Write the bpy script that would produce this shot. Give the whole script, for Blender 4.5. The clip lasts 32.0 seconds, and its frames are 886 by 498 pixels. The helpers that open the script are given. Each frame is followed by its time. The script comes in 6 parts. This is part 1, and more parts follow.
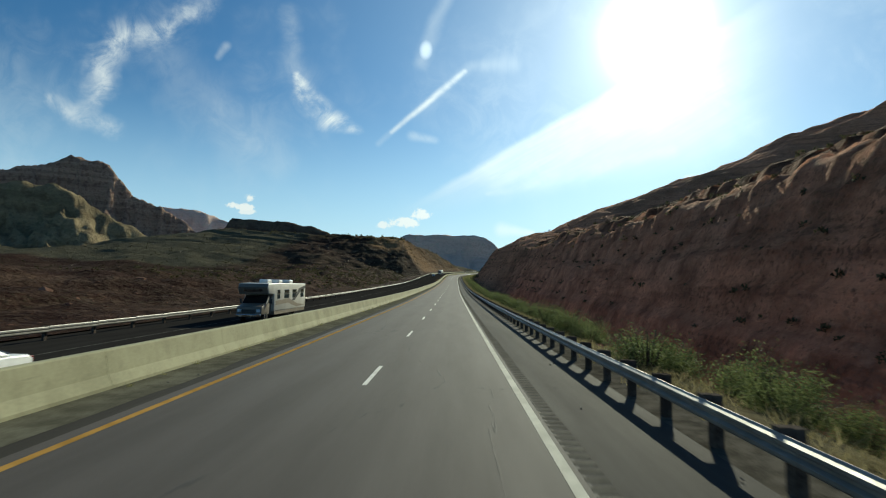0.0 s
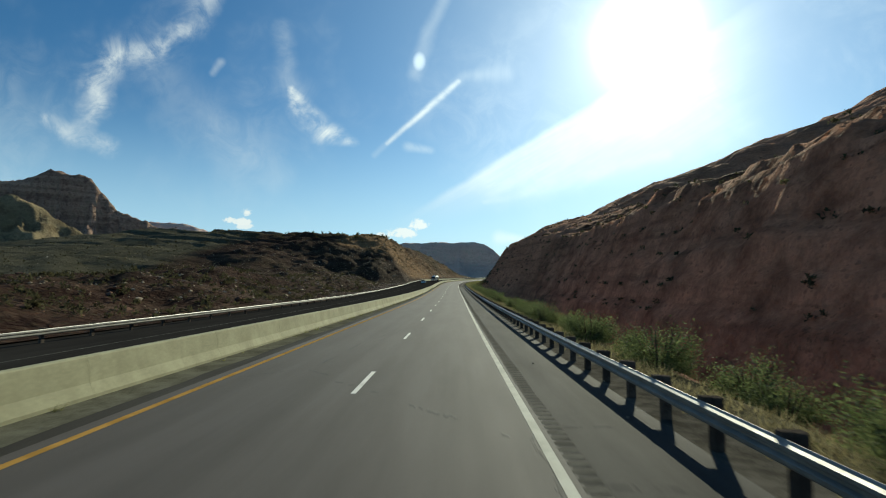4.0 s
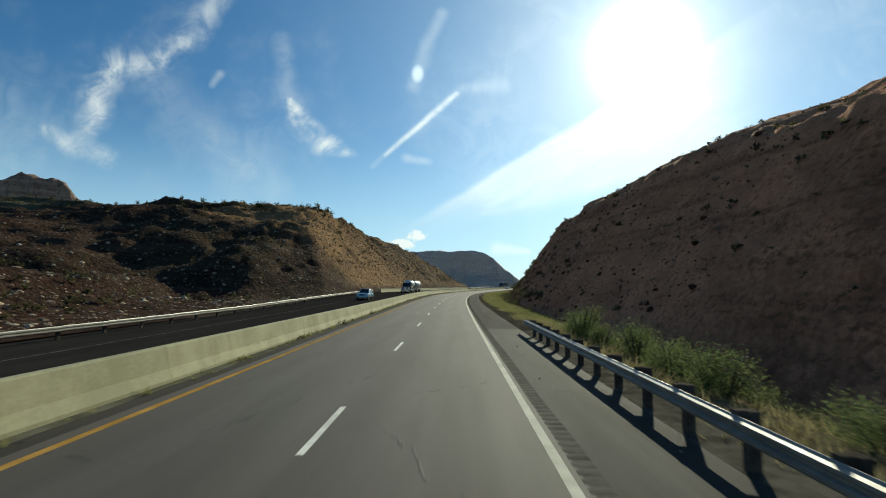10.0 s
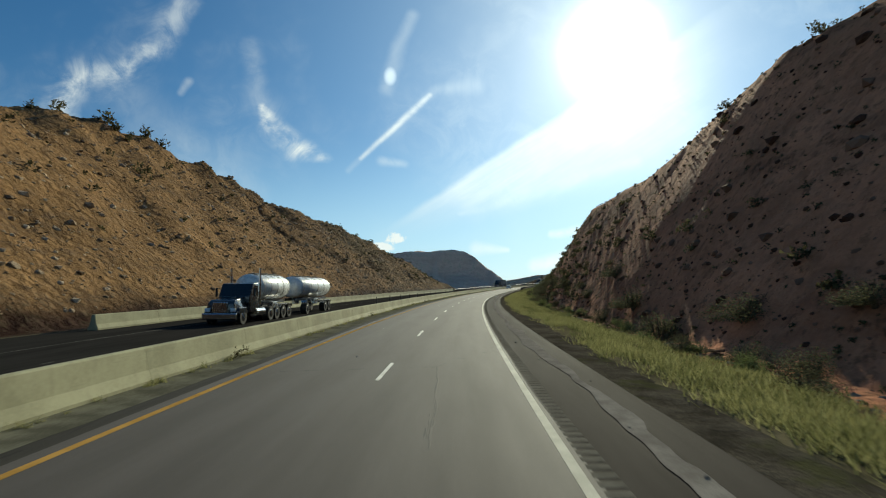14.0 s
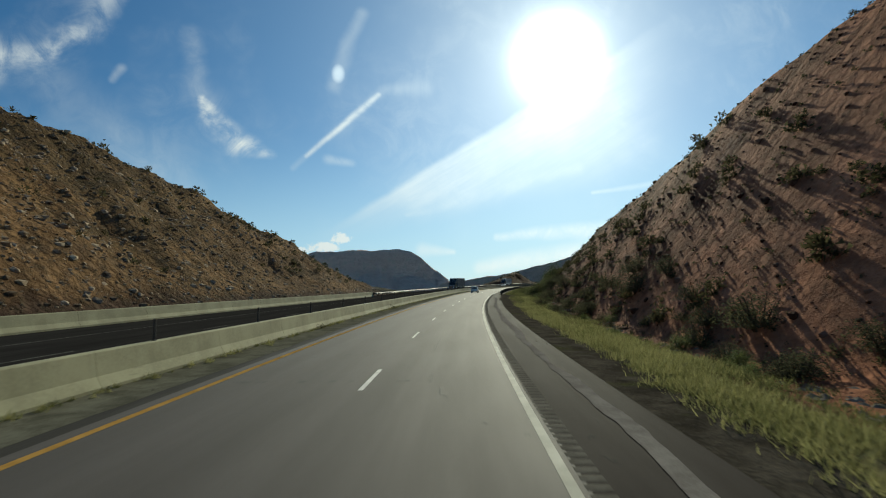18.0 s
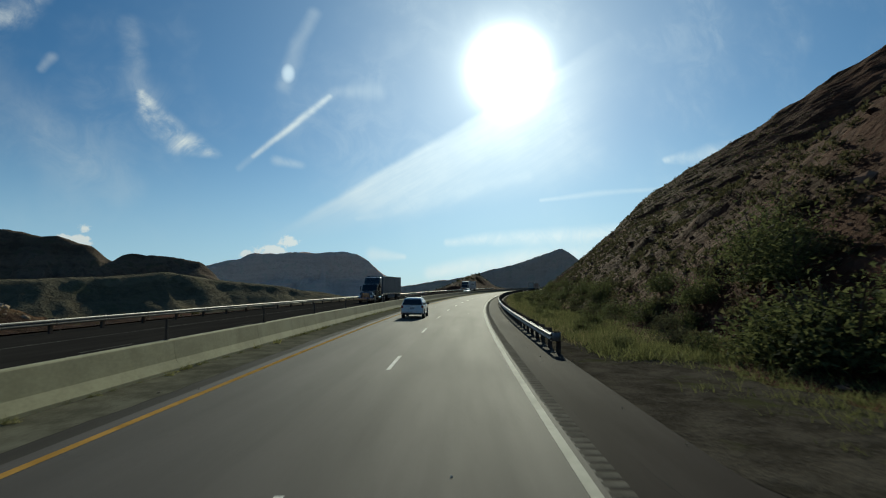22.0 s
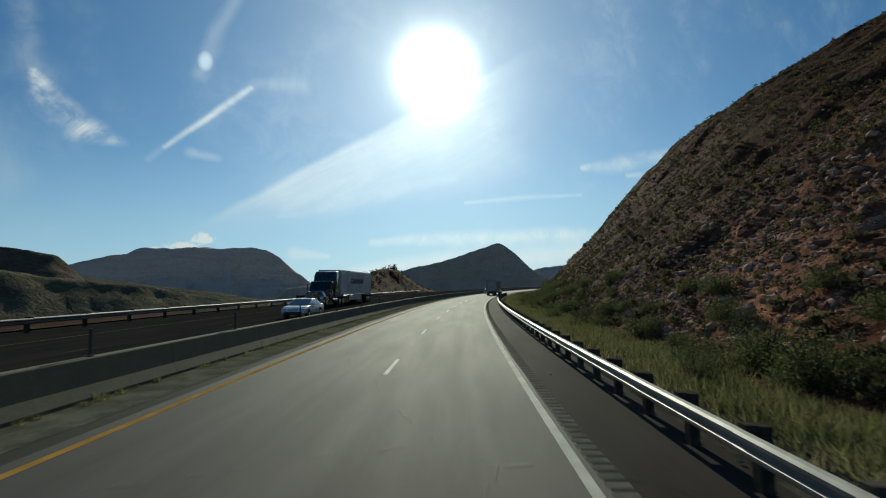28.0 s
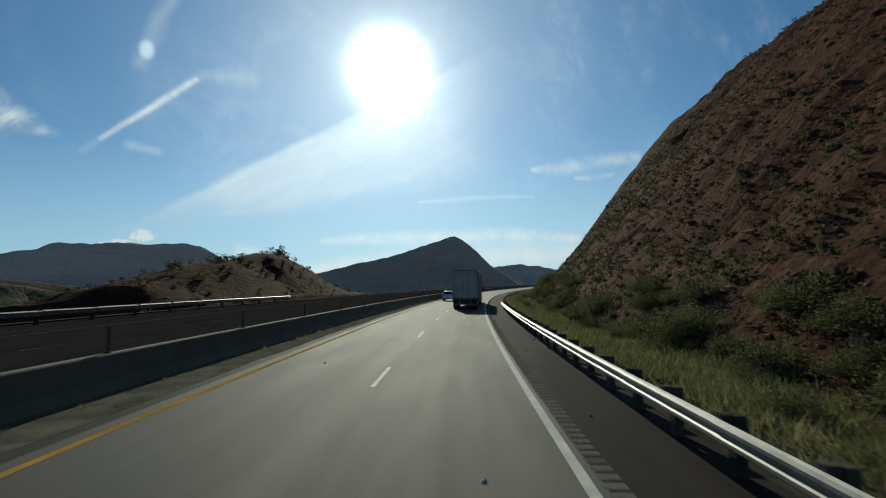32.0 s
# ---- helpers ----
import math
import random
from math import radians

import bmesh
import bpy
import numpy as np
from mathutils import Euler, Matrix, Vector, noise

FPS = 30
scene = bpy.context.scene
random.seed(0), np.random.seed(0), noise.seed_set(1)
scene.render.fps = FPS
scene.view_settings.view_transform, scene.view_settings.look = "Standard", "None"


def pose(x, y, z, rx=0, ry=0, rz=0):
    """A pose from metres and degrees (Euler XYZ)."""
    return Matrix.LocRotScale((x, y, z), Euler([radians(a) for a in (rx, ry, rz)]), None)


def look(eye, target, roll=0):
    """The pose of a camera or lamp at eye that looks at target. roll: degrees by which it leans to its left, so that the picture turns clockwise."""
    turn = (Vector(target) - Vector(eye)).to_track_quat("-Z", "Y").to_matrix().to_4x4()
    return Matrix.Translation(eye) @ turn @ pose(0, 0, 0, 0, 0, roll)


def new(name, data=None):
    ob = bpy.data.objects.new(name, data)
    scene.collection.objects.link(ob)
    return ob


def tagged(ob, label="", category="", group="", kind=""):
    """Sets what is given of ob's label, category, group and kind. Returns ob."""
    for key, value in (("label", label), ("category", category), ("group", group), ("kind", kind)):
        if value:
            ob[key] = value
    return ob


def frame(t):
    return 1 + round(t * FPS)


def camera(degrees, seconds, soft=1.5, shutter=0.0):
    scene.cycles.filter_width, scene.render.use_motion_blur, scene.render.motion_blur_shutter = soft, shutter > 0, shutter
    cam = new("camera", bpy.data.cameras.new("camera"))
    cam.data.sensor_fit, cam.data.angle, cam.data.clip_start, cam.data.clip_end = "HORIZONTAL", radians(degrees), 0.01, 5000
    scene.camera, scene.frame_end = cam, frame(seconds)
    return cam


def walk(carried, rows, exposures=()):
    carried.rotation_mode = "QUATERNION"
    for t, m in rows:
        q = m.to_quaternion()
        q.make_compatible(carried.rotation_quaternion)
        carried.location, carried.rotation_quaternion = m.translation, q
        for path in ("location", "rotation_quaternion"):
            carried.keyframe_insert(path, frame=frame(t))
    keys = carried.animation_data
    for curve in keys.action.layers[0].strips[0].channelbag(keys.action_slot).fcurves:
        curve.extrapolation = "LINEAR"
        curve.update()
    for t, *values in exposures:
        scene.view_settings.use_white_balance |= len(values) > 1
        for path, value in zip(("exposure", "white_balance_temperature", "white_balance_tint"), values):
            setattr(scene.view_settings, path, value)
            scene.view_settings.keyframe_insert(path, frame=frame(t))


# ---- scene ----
cam = camera(81.5, 32.0, soft=1.1, shutter=0.12)
EYE = 2.45            # eye height above the carriageway
TILT, SWING = 4.2, 1.1   # fixed mounting of the camera in the cab: up, and to the left of the road's tangent
# seconds, metres along the lane, yaw, pitch and lean in degrees
ROWS = [
    (0.0, 0.0, 0.21, 3.35, -1.49), (0.5, 13.81, 0.11, 3.38, -0.71), (1.0, 27.64, 0.02, 3.48, -0.35), (1.5, 41.48, -0.0, 3.66, -0.31),
    (2.0, 55.33, 0.04, 3.85, -0.36), (2.5, 69.18, 0.11, 3.99, -0.4), (3.0, 83.03, 0.17, 4.12, -0.37), (3.5, 96.86, 0.13, 4.28, -0.22),
    (4.0, 110.68, 0.03, 4.41, 0.01), (4.5, 124.47, -0.08, 4.48, 0.25), (5.0, 138.24, -0.2, 4.56, 0.5), (5.5, 151.97, -0.3, 4.65, 0.68),
    (6.0, 165.67, -0.34, 4.76, 0.69), (6.5, 179.32, -0.28, 4.89, 0.54), (7.0, 192.93, -0.19, 5.04, 0.28), (7.5, 206.49, -0.1, 5.18, 0.02),
    (8.0, 220.0, -0.06, 5.32, -0.13), (8.5, 233.45, -0.04, 5.43, -0.15), (9.0, 246.85, -0.04, 5.51, -0.03), (9.5, 260.18, -0.11, 5.59, 0.01),
    (10.0, 273.45, -0.2, 5.64, -0.04), (10.5, 286.66, -0.28, 5.62, 0.07), (11.0, 299.8, -0.34, 5.63, 0.34), (11.5, 312.86, -0.42, 5.73, 0.51),
    (12.0, 325.86, -0.59, 5.84, 0.47), (12.5, 338.79, -0.92, 5.89, 0.59), (13.0, 351.64, -1.38, 5.87, 1.14), (13.5, 364.42, -1.94, 5.83, 1.83),
    (14.0, 377.13, -2.52, 5.75, 2.39), (14.5, 389.76, -3.1, 5.65, 2.71), (15.0, 402.32, -3.76, 5.61, 2.67), (15.5, 414.8, -4.45, 5.62, 2.44),
    (16.0, 427.21, -5.15, 5.62, 2.21), (16.5, 439.54, -5.89, 5.64, 1.99), (17.0, 451.8, -6.71, 5.69, 1.82), (17.5, 463.99, -7.62, 5.69, 1.81),
    (18.0, 476.1, -8.52, 5.67, 2.04), (18.5, 488.14, -9.34, 5.68, 2.27), (19.0, 500.11, -10.06, 5.7, 2.37), (19.5, 512.01, -10.73, 5.71, 2.38),
    (20.0, 523.85, -11.41, 5.74, 2.29), (20.5, 535.61, -12.17, 5.83, 2.13), (21.0, 547.32, -12.96, 5.96, 2.02), (21.5, 558.95, -13.58, 6.03, 1.99),
    (22.0, 570.53, -14.07, 6.03, 1.92), (22.5, 582.05, -14.58, 6.02, 1.87), (23.0, 593.51, -15.2, 6.0, 1.83), (23.5, 604.91, -15.95, 5.99, 1.71),
    (24.0, 616.26, -16.84, 5.97, 1.75), (24.5, 627.56, -17.76, 5.91, 2.03), (25.0, 638.81, -18.57, 5.88, 2.19), (25.5, 650.01, -19.26, 5.9, 2.12),
    (26.0, 661.17, -19.9, 5.9, 2.02), (26.5, 672.29, -20.53, 5.88, 1.94), (27.0, 683.37, -21.16, 5.86, 1.87), (27.5, 694.41, -21.79, 5.84, 1.83),
    (28.0, 705.42, -22.44, 5.83, 1.87), (28.5, 716.39, -23.1, 5.79, 1.87), (29.0, 727.34, -23.73, 5.75, 1.8), (29.5, 738.26, -24.33, 5.73, 1.76),
    (30.0, 749.16, -24.94, 5.72, 1.74), (30.5, 760.03, -25.58, 5.73, 1.7), (31.0, 770.89, -26.25, 5.71, 1.71), (31.5, 781.73, -26.95, 5.64, 1.82),
    (32.0, 792.56, -27.73, 5.6, 2.0),
]

S_FIRST, S_LAST, STEP = -80.0, 1500.0, 1.0


def smooth(a, n):
    for _ in range(n):
        a = np.concatenate([a[:1], (a[:-2] + 2 * a[1:-1] + a[2:]) / 4, a[-1:]])
    return a


def build_line():
    """The lane's line in space: station, place, and the unit vectors ahead, right and up."""
    tab = np.array(ROWS)
    st = np.arange(S_FIRST, S_LAST + STEP / 2, STEP)
    end = tab[-1, 1]
    # past the last row the bend tightens on for a while and then runs straight
    yaw = np.interp(st, tab[:, 1], smooth(tab[:, 2], 2)) - np.clip(st - end, 0, 260) * 0.062 - SWING
    grade = np.interp(st, tab[:, 1], smooth(tab[:, 3], 4)) - TILT
    bank = np.interp(st, tab[:, 1], smooth(tab[:, 4], 12))
    yaw, grade = smooth(yaw, 60), smooth(grade, 200)
    y, g, b = np.radians(yaw), np.radians(grade), np.radians(bank)
    ahead = np.stack([-np.sin(y) * np.cos(g), np.cos(y) * np.cos(g), np.sin(g)], 1)
    flat = np.stack([np.cos(y), np.sin(y), 0 * y], 1)
    up0 = np.cross(flat, ahead)
    right = flat * np.cos(b)[:, None] - up0 * np.sin(b)[:, None]
    up = flat * np.sin(b)[:, None] + up0 * np.cos(b)[:, None]
    place = np.cumsum(ahead * STEP, axis=0)
    place -= place[int(round((0 - S_FIRST) / STEP))]
    return st, place, ahead, right, up, flat


LINE = build_line()


def at(arr, s):
    return np.stack([np.interp(s, LINE[0], arr[:, i]) for i in range(3)], -1)


def opp_h(s, d):
    """The oncoming carriageway lies lower than ours at first and higher round the bend."""
    lift = np.interp(s, [-80, 120, 330, 400, 520, 620, 690, 740, 800, 840, 1000], [-0.68, -0.66, -0.58, -0.05, 0.08, 0.02, 0.0, 0.26, 0.42, 0.62, 0.62])
    return lift * np.clip((-np.asarray(d, float) - 8.7) / 6.0, 0, 1)


def road_pt(s, d, h=0.0):
    """A place on the road's own banked surface: s along, d to the right, h above it."""
    s, d, h = np.broadcast_arrays(np.asarray(s, float), d, h)
    h = h + opp_h(s, d)
    return at(LINE[1], s) + at(LINE[3], s) * d[..., None] + at(LINE[4], s) * h[..., None]


def land_pt(s, d, h=0.0):
    """The same with level sideways axis and true vertical, for the land beside the road."""
    s, d, h = np.broadcast_arrays(np.asarray(s, float), d, h)
    p = at(LINE[1], s) + at(LINE[5], s) * d[..., None]
    p[..., 2] = p[..., 2] + h
    return p


# the truck's drift within its lane: seconds, metres to the right
DRIFT = [(0, 0.05), (6, 0.21), (9, 0.14), (11, 0.05), (14, 0.0), (17, 0.0), (19, 0.31), (21, 0.13), (23, -0.28), (25, -0.07), (28, -0.09), (32, -0.05)]


def drift(t):
    x, y = np.array(DRIFT, float).T
    fine = np.arange(0, 32.01, 0.25)
    return float(np.interp(t, fine, smooth(np.interp(fine, x, y), 6)))


def ride():
    rows = []
    for t, s, yaw, pitch, lean in ROWS:
        p = road_pt(s, drift(t), EYE)
        m = pose(*p, 90 + pitch, 0, yaw) @ pose(0, 0, 0, 0, 0, -lean)
        rows.append((t, m))
    return rows


# the clip's camera closes down as the sun moves into the middle of its picture
walk(cam, ride(), [(0, 0.18, 6950, -9), (9, 0.2, 7050, -9), (14, 0.15, 7150, -8), (19, -0.12, 6950, -8), (25, -0.30, 6760, -9), (32, -0.30, 6720, -9)])

# ---- light: low sun ahead and to the right, blue sky with cirrus ----
SUN_AZ, SUN_EL = radians(22.2), radians(24.8)
SUN_DIR = Vector((math.sin(SUN_AZ) * math.cos(SUN_EL), math.cos(SUN_AZ) * math.cos(SUN_EL), math.sin(SUN_EL)))


class Nodes:
    """A short hand for node trees."""

    def __init__(self, tree):
        self.t = tree
        tree.nodes.clear()

    def n(self, kind, **props):
        node = self.t.nodes.new(kind)
        for k, v in props.items():
            if k == "operation":
                node.operation = v
            elif k == "use_clamp":
                node.use_clamp = v
            elif k == "noise_dimensions":
                node.noise_dimensions = v
            elif k == "interpolation_type":
                node.interpolation_type = v
            elif k == "data_type":
                node.data_type = v
            elif k == "blend_type":
                node.blend_type = v
            elif k == "sky_type":
                node.sky_type = v
            elif k == "sun_disc":
                node.sun_disc = v
            elif k == "feature":
                node.feature = v
            elif k == "distance":
                node.distance = v
            elif k == "uv_map":
                node.uv_map = v
            elif k == "attribute_name":
                node.attribute_name = v
        return node

    def put(self, socket, value):
        if hasattr(value, "is_linked") or hasattr(value, "links"):
            self.t.links.new(value, socket)
        elif value is not None:
            socket.default_value = value

    def m(self, op, a, b=None, c=None, clamp=False):
        node = self.n("ShaderNodeMath", operation=op, use_clamp=clamp)
        for i, v in enumerate((a, b, c)):
            if v is not None:
                self.put(node.inputs[i], v)
        return node.outputs[0]

    def vm(self, op, a, b=None):
        node = self.n("ShaderNodeVectorMath", operation=op)
        self.put(node.inputs[0], a)
        if b is not None:
            self.put(node.inputs[1], b)
        return node.outputs["Value"] if op in ("DOT_PRODUCT", "LENGTH", "DISTANCE") else node.outputs[0]

    def noise(self, vec, scale, detail=4.0, rough=0.55, dims="3D", distort=0.0):
        node = self.n("ShaderNodeTexNoise", noise_dimensions=dims)
        self.put(node.inputs["Vector"], vec)
        node.inputs["Scale"].default_value, node.inputs["Detail"].default_value = scale, detail
        node.inputs["Roughness"].default_value, node.inputs["Distortion"].default_value = rough, distort
        return node.outputs[0]

    def ramp(self, fac, lo, hi, a=0.0, b=1.0):
        node = self.n("ShaderNodeMapRange", interpolation_type="SMOOTHSTEP")
        for i, v in enumerate((fac, lo, hi, a, b)):
            self.put(node.inputs[i], v)
        return node.outputs[0]

    def mix(self, fac, a, b, blend="MIX"):
        node = self.n("ShaderNodeMix", data_type="RGBA", blend_type=blend)
        self.put(node.inputs[0], fac)
        for sock, v in ((node.inputs[6], a), (node.inputs[7], b)):
            self.put(sock, (*v, 1) if isinstance(v, tuple) and len(v) == 3 else v)
        return node.outputs[2]

    def xyz(self, x, y, z):
        node = self.n("ShaderNodeCombineXYZ")
        for i, v in enumerate((x, y, z)):
            self.put(node.inputs[i], v)
        return node.outputs[0]

    def split(self, v):
        node = self.n("ShaderNodeSeparateXYZ")
        self.put(node.inputs[0], v)
        return node.outputs


def build_sky():
    world = bpy.data.worlds.new("sky")
    scene.world = world
    world.use_nodes = True
    g = Nodes(world.node_tree)
    sky = g.n("ShaderNodeTexSky", sky_type="NISHITA", sun_disc=False)
    sky.sun_elevation, sky.sun_rotation = SUN_EL, SUN_AZ
    sky.altitude, sky.air_density, sky.dust_density, sky.ozone_density = 700, 1.0, SKY_DUST, 2.2
    way = g.n("ShaderNodeTexCoord").outputs["Generated"]
    x, y, z = g.split(way)
    ahead = g.ramp(y, 0.15, 0.35)
    safe = g.m("MAXIMUM", y, 0.1)
    u, v = g.m("DIVIDE", x, safe), g.m("DIVIDE", z, safe)
    warp = g.noise(g.xyz(u, v, 0.0), 9.0, 5.0, 0.6)
    fine = g.noise(g.xyz(u, v, 3.0), 38.0, 6.0, 0.65)
    wisp = g.noise(g.xyz(u, v, 11.0), 13.0, 8.0, 0.66, distort=0.9)
    comb = g.noise(g.xyz(g.m("ADD", g.m("MULTIPLY", u, 2.6), g.m("MULTIPLY", v, 1.6)), g.m("SUBTRACT", g.m("MULTIPLY", v, 26.0), g.m("MULTIPLY", u, 15.0)), 1.0), 1.0, 6.0, 0.62)
    broad = g.noise(g.xyz(u, v, 7.0), 4.0, 4.0, 0.55)
    total = None

    def add(s):
        nonlocal total
        total = s if total is None else g.m("ADD", total, s)

    def ribbon_cloud(pts, gain, torn, wig=0.03):
        """A curved wisp: points of (u, v, half width), the widest share of all its lengths."""
        near = None
        for (ax, ay, aw), (bx, by, bw) in zip(pts, pts[1:]):
            length = math.hypot(bx - ax, by - ay)
            dx, dy = (bx - ax) / length, (by - ay) / length
            pu = g.m("ADD", g.m("SUBTRACT", u, ax), g.m("MULTIPLY", g.m("SUBTRACT", warp, 0.5), wig))
            pv = g.m("ADD", g.m("SUBTRACT", v, ay), g.m("MULTIPLY", g.m("SUBTRACT", broad, 0.5), wig))
            along = g.m("DIVIDE", g.m("ADD", g.m("MULTIPLY", pu, dx), g.m("MULTIPLY", pv, dy)), length, clamp=True)
            ox, oy = g.m("SUBTRACT", pu, g.m("MULTIPLY", along, dx * length)), g.m("SUBTRACT", pv, g.m("MULTIPLY", along, dy * length))
            far = g.m("SQRT", g.m("ADD", g.m("MULTIPLY", ox, ox), g.m("MULTIPLY", oy, oy)))
            share = g.ramp(g.m("DIVIDE", far, g.m("ADD", aw, g.m("MULTIPLY", along, bw - aw))), 1.0, 0.0)
            near = share if near is None else g.m("MAXIMUM", near, share)
        tear = g.ramp(g.m("ADD", g.m("MULTIPLY", wisp, 0.78), g.m("MULTIPLY", fine, 0.22)), 0.30, 0.68, 1 - torn, 1.0)
        add(g.m("MULTIPLY", g.m("MULTIPLY", near, tear), gain))

    # the great hook, the curl, the long thin streak with its bent end, and stray wisps
    ribbon_cloud([(-0.47, 0.60, 0.045), (-0.50, 0.535, 0.05), (-0.575, 0.49, 0.045), (-0.65, 0.475, 0.05), (-0.69, 0.42, 0.05), (-0.70, 0.34, 0.04)], 0.46, 1.0, 0.09)
    ribbon_cloud([(-0.52, 0.52, 0.03), (-0.585, 0.488, 0.028), (-0.645, 0.47, 0.024)], 0.34, 1.0, 0.06)
    ribbon_cloud([(-0.665, 0.46, 0.02), (-0.695, 0.41, 0.026), (-0.69, 0.36, 0.02)], 0.34, 1.0, 0.05)
    ribbon_cloud([(-0.79, 0.345, 0.02), (-0.745, 0.315, 0.035), (-0.66, 0.268, 0.03)], 0.5, 1.0, 0.08)
    ribbon_cloud([(-0.325, 0.52, 0.03), (-0.315, 0.43, 0.03), (-0.285, 0.362, 0.034), (-0.245, 0.315, 0.03), (-0.175, 0.288, 0.014)], 0.22, 0.8, 0.05)
    ribbon_cloud([(-0.305, 0.40, 0.012), (-0.285, 0.358, 0.034), (-0.245, 0.318, 0.036), (-0.175, 0.288, 0.016)], 0.95, 1.0, 0.05)
    ribbon_cloud([(-0.135, 0.262, 0.010), (-0.040, 0.353, 0.012), (0.007, 0.394, 0.015), (0.043, 0.426, 0.016), (0.125, 0.432, 0.028)], 0.17, 0.4, 0.015)
    ribbon_cloud([(-0.110, 0.286, 0.007), (-0.030, 0.362, 0.010), (0.010, 0.396, 0.010), (0.030, 0.414, 0.008)], 0.55, 0.45, 0.012)
    ribbon_cloud([(-0.055, 0.43, 0.022), (-0.035, 0.50, 0.024), (0.0, 0.58, 0.02)], 0.20, 0.3, 0.03)
    ribbon_cloud([(-0.07, 0.278, 0.016), (-0.025, 0.272, 0.012)], 0.30, 0.9, 0.03)
    ribbon_cloud([(-0.46, 0.43, 0.012), (-0.448, 0.452, 0.014)], 0.30, 0.6, 0.02)
    ribbon_cloud([(-0.58, 0.44, 0.06), (-0.46, 0.33, 0.09), (-0.32, 0.22, 0.05)], 0.12, 0.5, 0.08)
    # the wide fan of thin cloud under the sun, sharp along its upper edge
    edge = g.m("SUBTRACT", g.m("ADD", 0.138, g.m("MULTIPLY", g.m("ADD", u, 0.09), 0.62)), v)
    edge = g.m("ADD", edge, g.m("MULTIPLY", g.m("SUBTRACT", warp, 0.5), 0.02))
    low = g.m("SUBTRACT", v, g.m("ADD", 0.10, g.m("MULTIPLY", g.m("ADD", u, 0.08), 0.20)))
    fan = g.m("MULTIPLY", g.ramp(edge, 0.0, 0.02), g.ramp(low, 0.0, 0.09))
    fan = g.m("MULTIPLY", g.m("MULTIPLY", fan, g.ramp(u, -0.12, 0.02)), g.ramp(u, 0.72, 0.36))
    add(g.m("MULTIPLY", g.m("MULTIPLY", fan, g.m("MULTIPLY", g.ramp(broad, 0.3, 0.7, 0.7, 1.0), g.ramp(comb, 0.3, 0.68, 0.62, 1.0))), 0.62))
    ribbon_cloud([(0.08, 0.168, 0.008), (0.24, 0.212, 0.026), (0.44, 0.262, 0.018)], 0.12, 0.6, 0.03)
    ribbon_cloud([(0.47, 0.212, 0.006), (0.60, 0.228, 0.011), (0.78, 0.245, 0.006)], 0.32, 0.5, 0.012)
    ribbon_cloud([(0.26, 0.120, 0.012), (0.46, 0.133, 0.026), (0.70, 0.143, 0.030), (0.92, 0.148, 0.016)], 0.78, 0.7, 0.03)
    ribbon_cloud([(0.22, 0.062, 0.02), (0.45, 0.085, 0.040), (0.90, 0.105, 0.045)], 0.85, 0.5, 0.03)
    ribbon_cloud([(0.79, 0.312, 0.012), (0.88, 0.322, 0.030), (0.98, 0.345, 0.030), (1.16, 0.385, 0.022)], 0.50, 0.75, 0.04)
    ribbon_cloud([(0.92, 0.30, 0.008), (1.0, 0.31, 0.016), (1.06, 0.325, 0.008)], 0.40, 0.8, 0.03)
    ribbon_cloud([(0.11, 0.098, 0.022), (0.17, 0.094, 0.008)], 0.55, 0.4, 0.01)
    # small fair-weather heaps near the skyline
    for cu, cv, w, h, gain in ((-0.078, 0.107, 0.034, 0.012, 1.0), (-0.050, 0.125, 0.022, 0.011, 1.0), (-0.118, 0.101, 0.022, 0.009, 0.9),
                               (-0.405, 0.132, 0.030, 0.008, 1.0), (-0.385, 0.150, 0.012, 0.009, 1.0), (-0.39, 0.122, 0.02, 0.007, 0.9)):
        qu, qv = g.m("DIVIDE", g.m("SUBTRACT", u, cu), w), g.m("DIVIDE", g.m("SUBTRACT", v, cv), h)
        q = g.m("ADD", g.m("MULTIPLY", qu, qu), g.m("MULTIPLY", qv, qv))
        q = g.m("ADD", q, g.m("MULTIPLY", g.m("SUBTRACT", fine, 0.5), 5.0))
        add(g.m("MULTIPLY", g.ramp(q, 1.0, 0.2), gain))
    haze = g.m("MULTIPLY", g.ramp(broad, 0.42, 0.72, 0.0, 0.15), g.ramp(wisp, 0.35, 0.65, 0.25, 1.0))
    add(haze)
    cover = g.m("MULTIPLY", g.m("MINIMUM", total, 1.0), ahead)
    toward = g.vm("DOT_PRODUCT", way, tuple(SUN_DIR))
    angle = g.m("ARCCOSINE", g.m("MINIMUM", toward, 1.0))
    blue = g.n("ShaderNodeHueSaturation")
    blue.inputs["Saturation"].default_value, blue.inputs["Value"].default_value = SKY_SAT, 0.82
    g.put(blue.inputs["Color"], g.mix(1.0, sky.outputs[0], (1.0, 0.97, 1.035), "MULTIPLY"))
    # pale moist air towards the skyline
    pale = g.m("MULTIPLY", g.ramp(z, 0.34, 0.0), 0.72)
    lit = g.m("ADD", 7.6, g.m("MULTIPLY", g.ramp(angle, 0.6, 0.0), 3.2))
    cloud = g.xyz(g.m("MULTIPLY", lit, 0.97), lit, g.m("MULTIPLY", lit, 1.13))
    colour = g.mix(cover, g.mix(pale, blue.outputs[0], (4.4, 6.5, 9.3)), cloud)
    # the sun's disc and its aureole in the haze
    glow = None
    for reach, power, gain in ((0.188, 6.0, 70.0), (0.32, 3.0, 3.2), (0.58, 2.2, 2.4)):
        ring = g.m("MULTIPLY", g.m("POWER", g.ramp(angle, reach, 0.0), power), gain)
        glow = ring if glow is None else g.m("ADD", glow, ring)
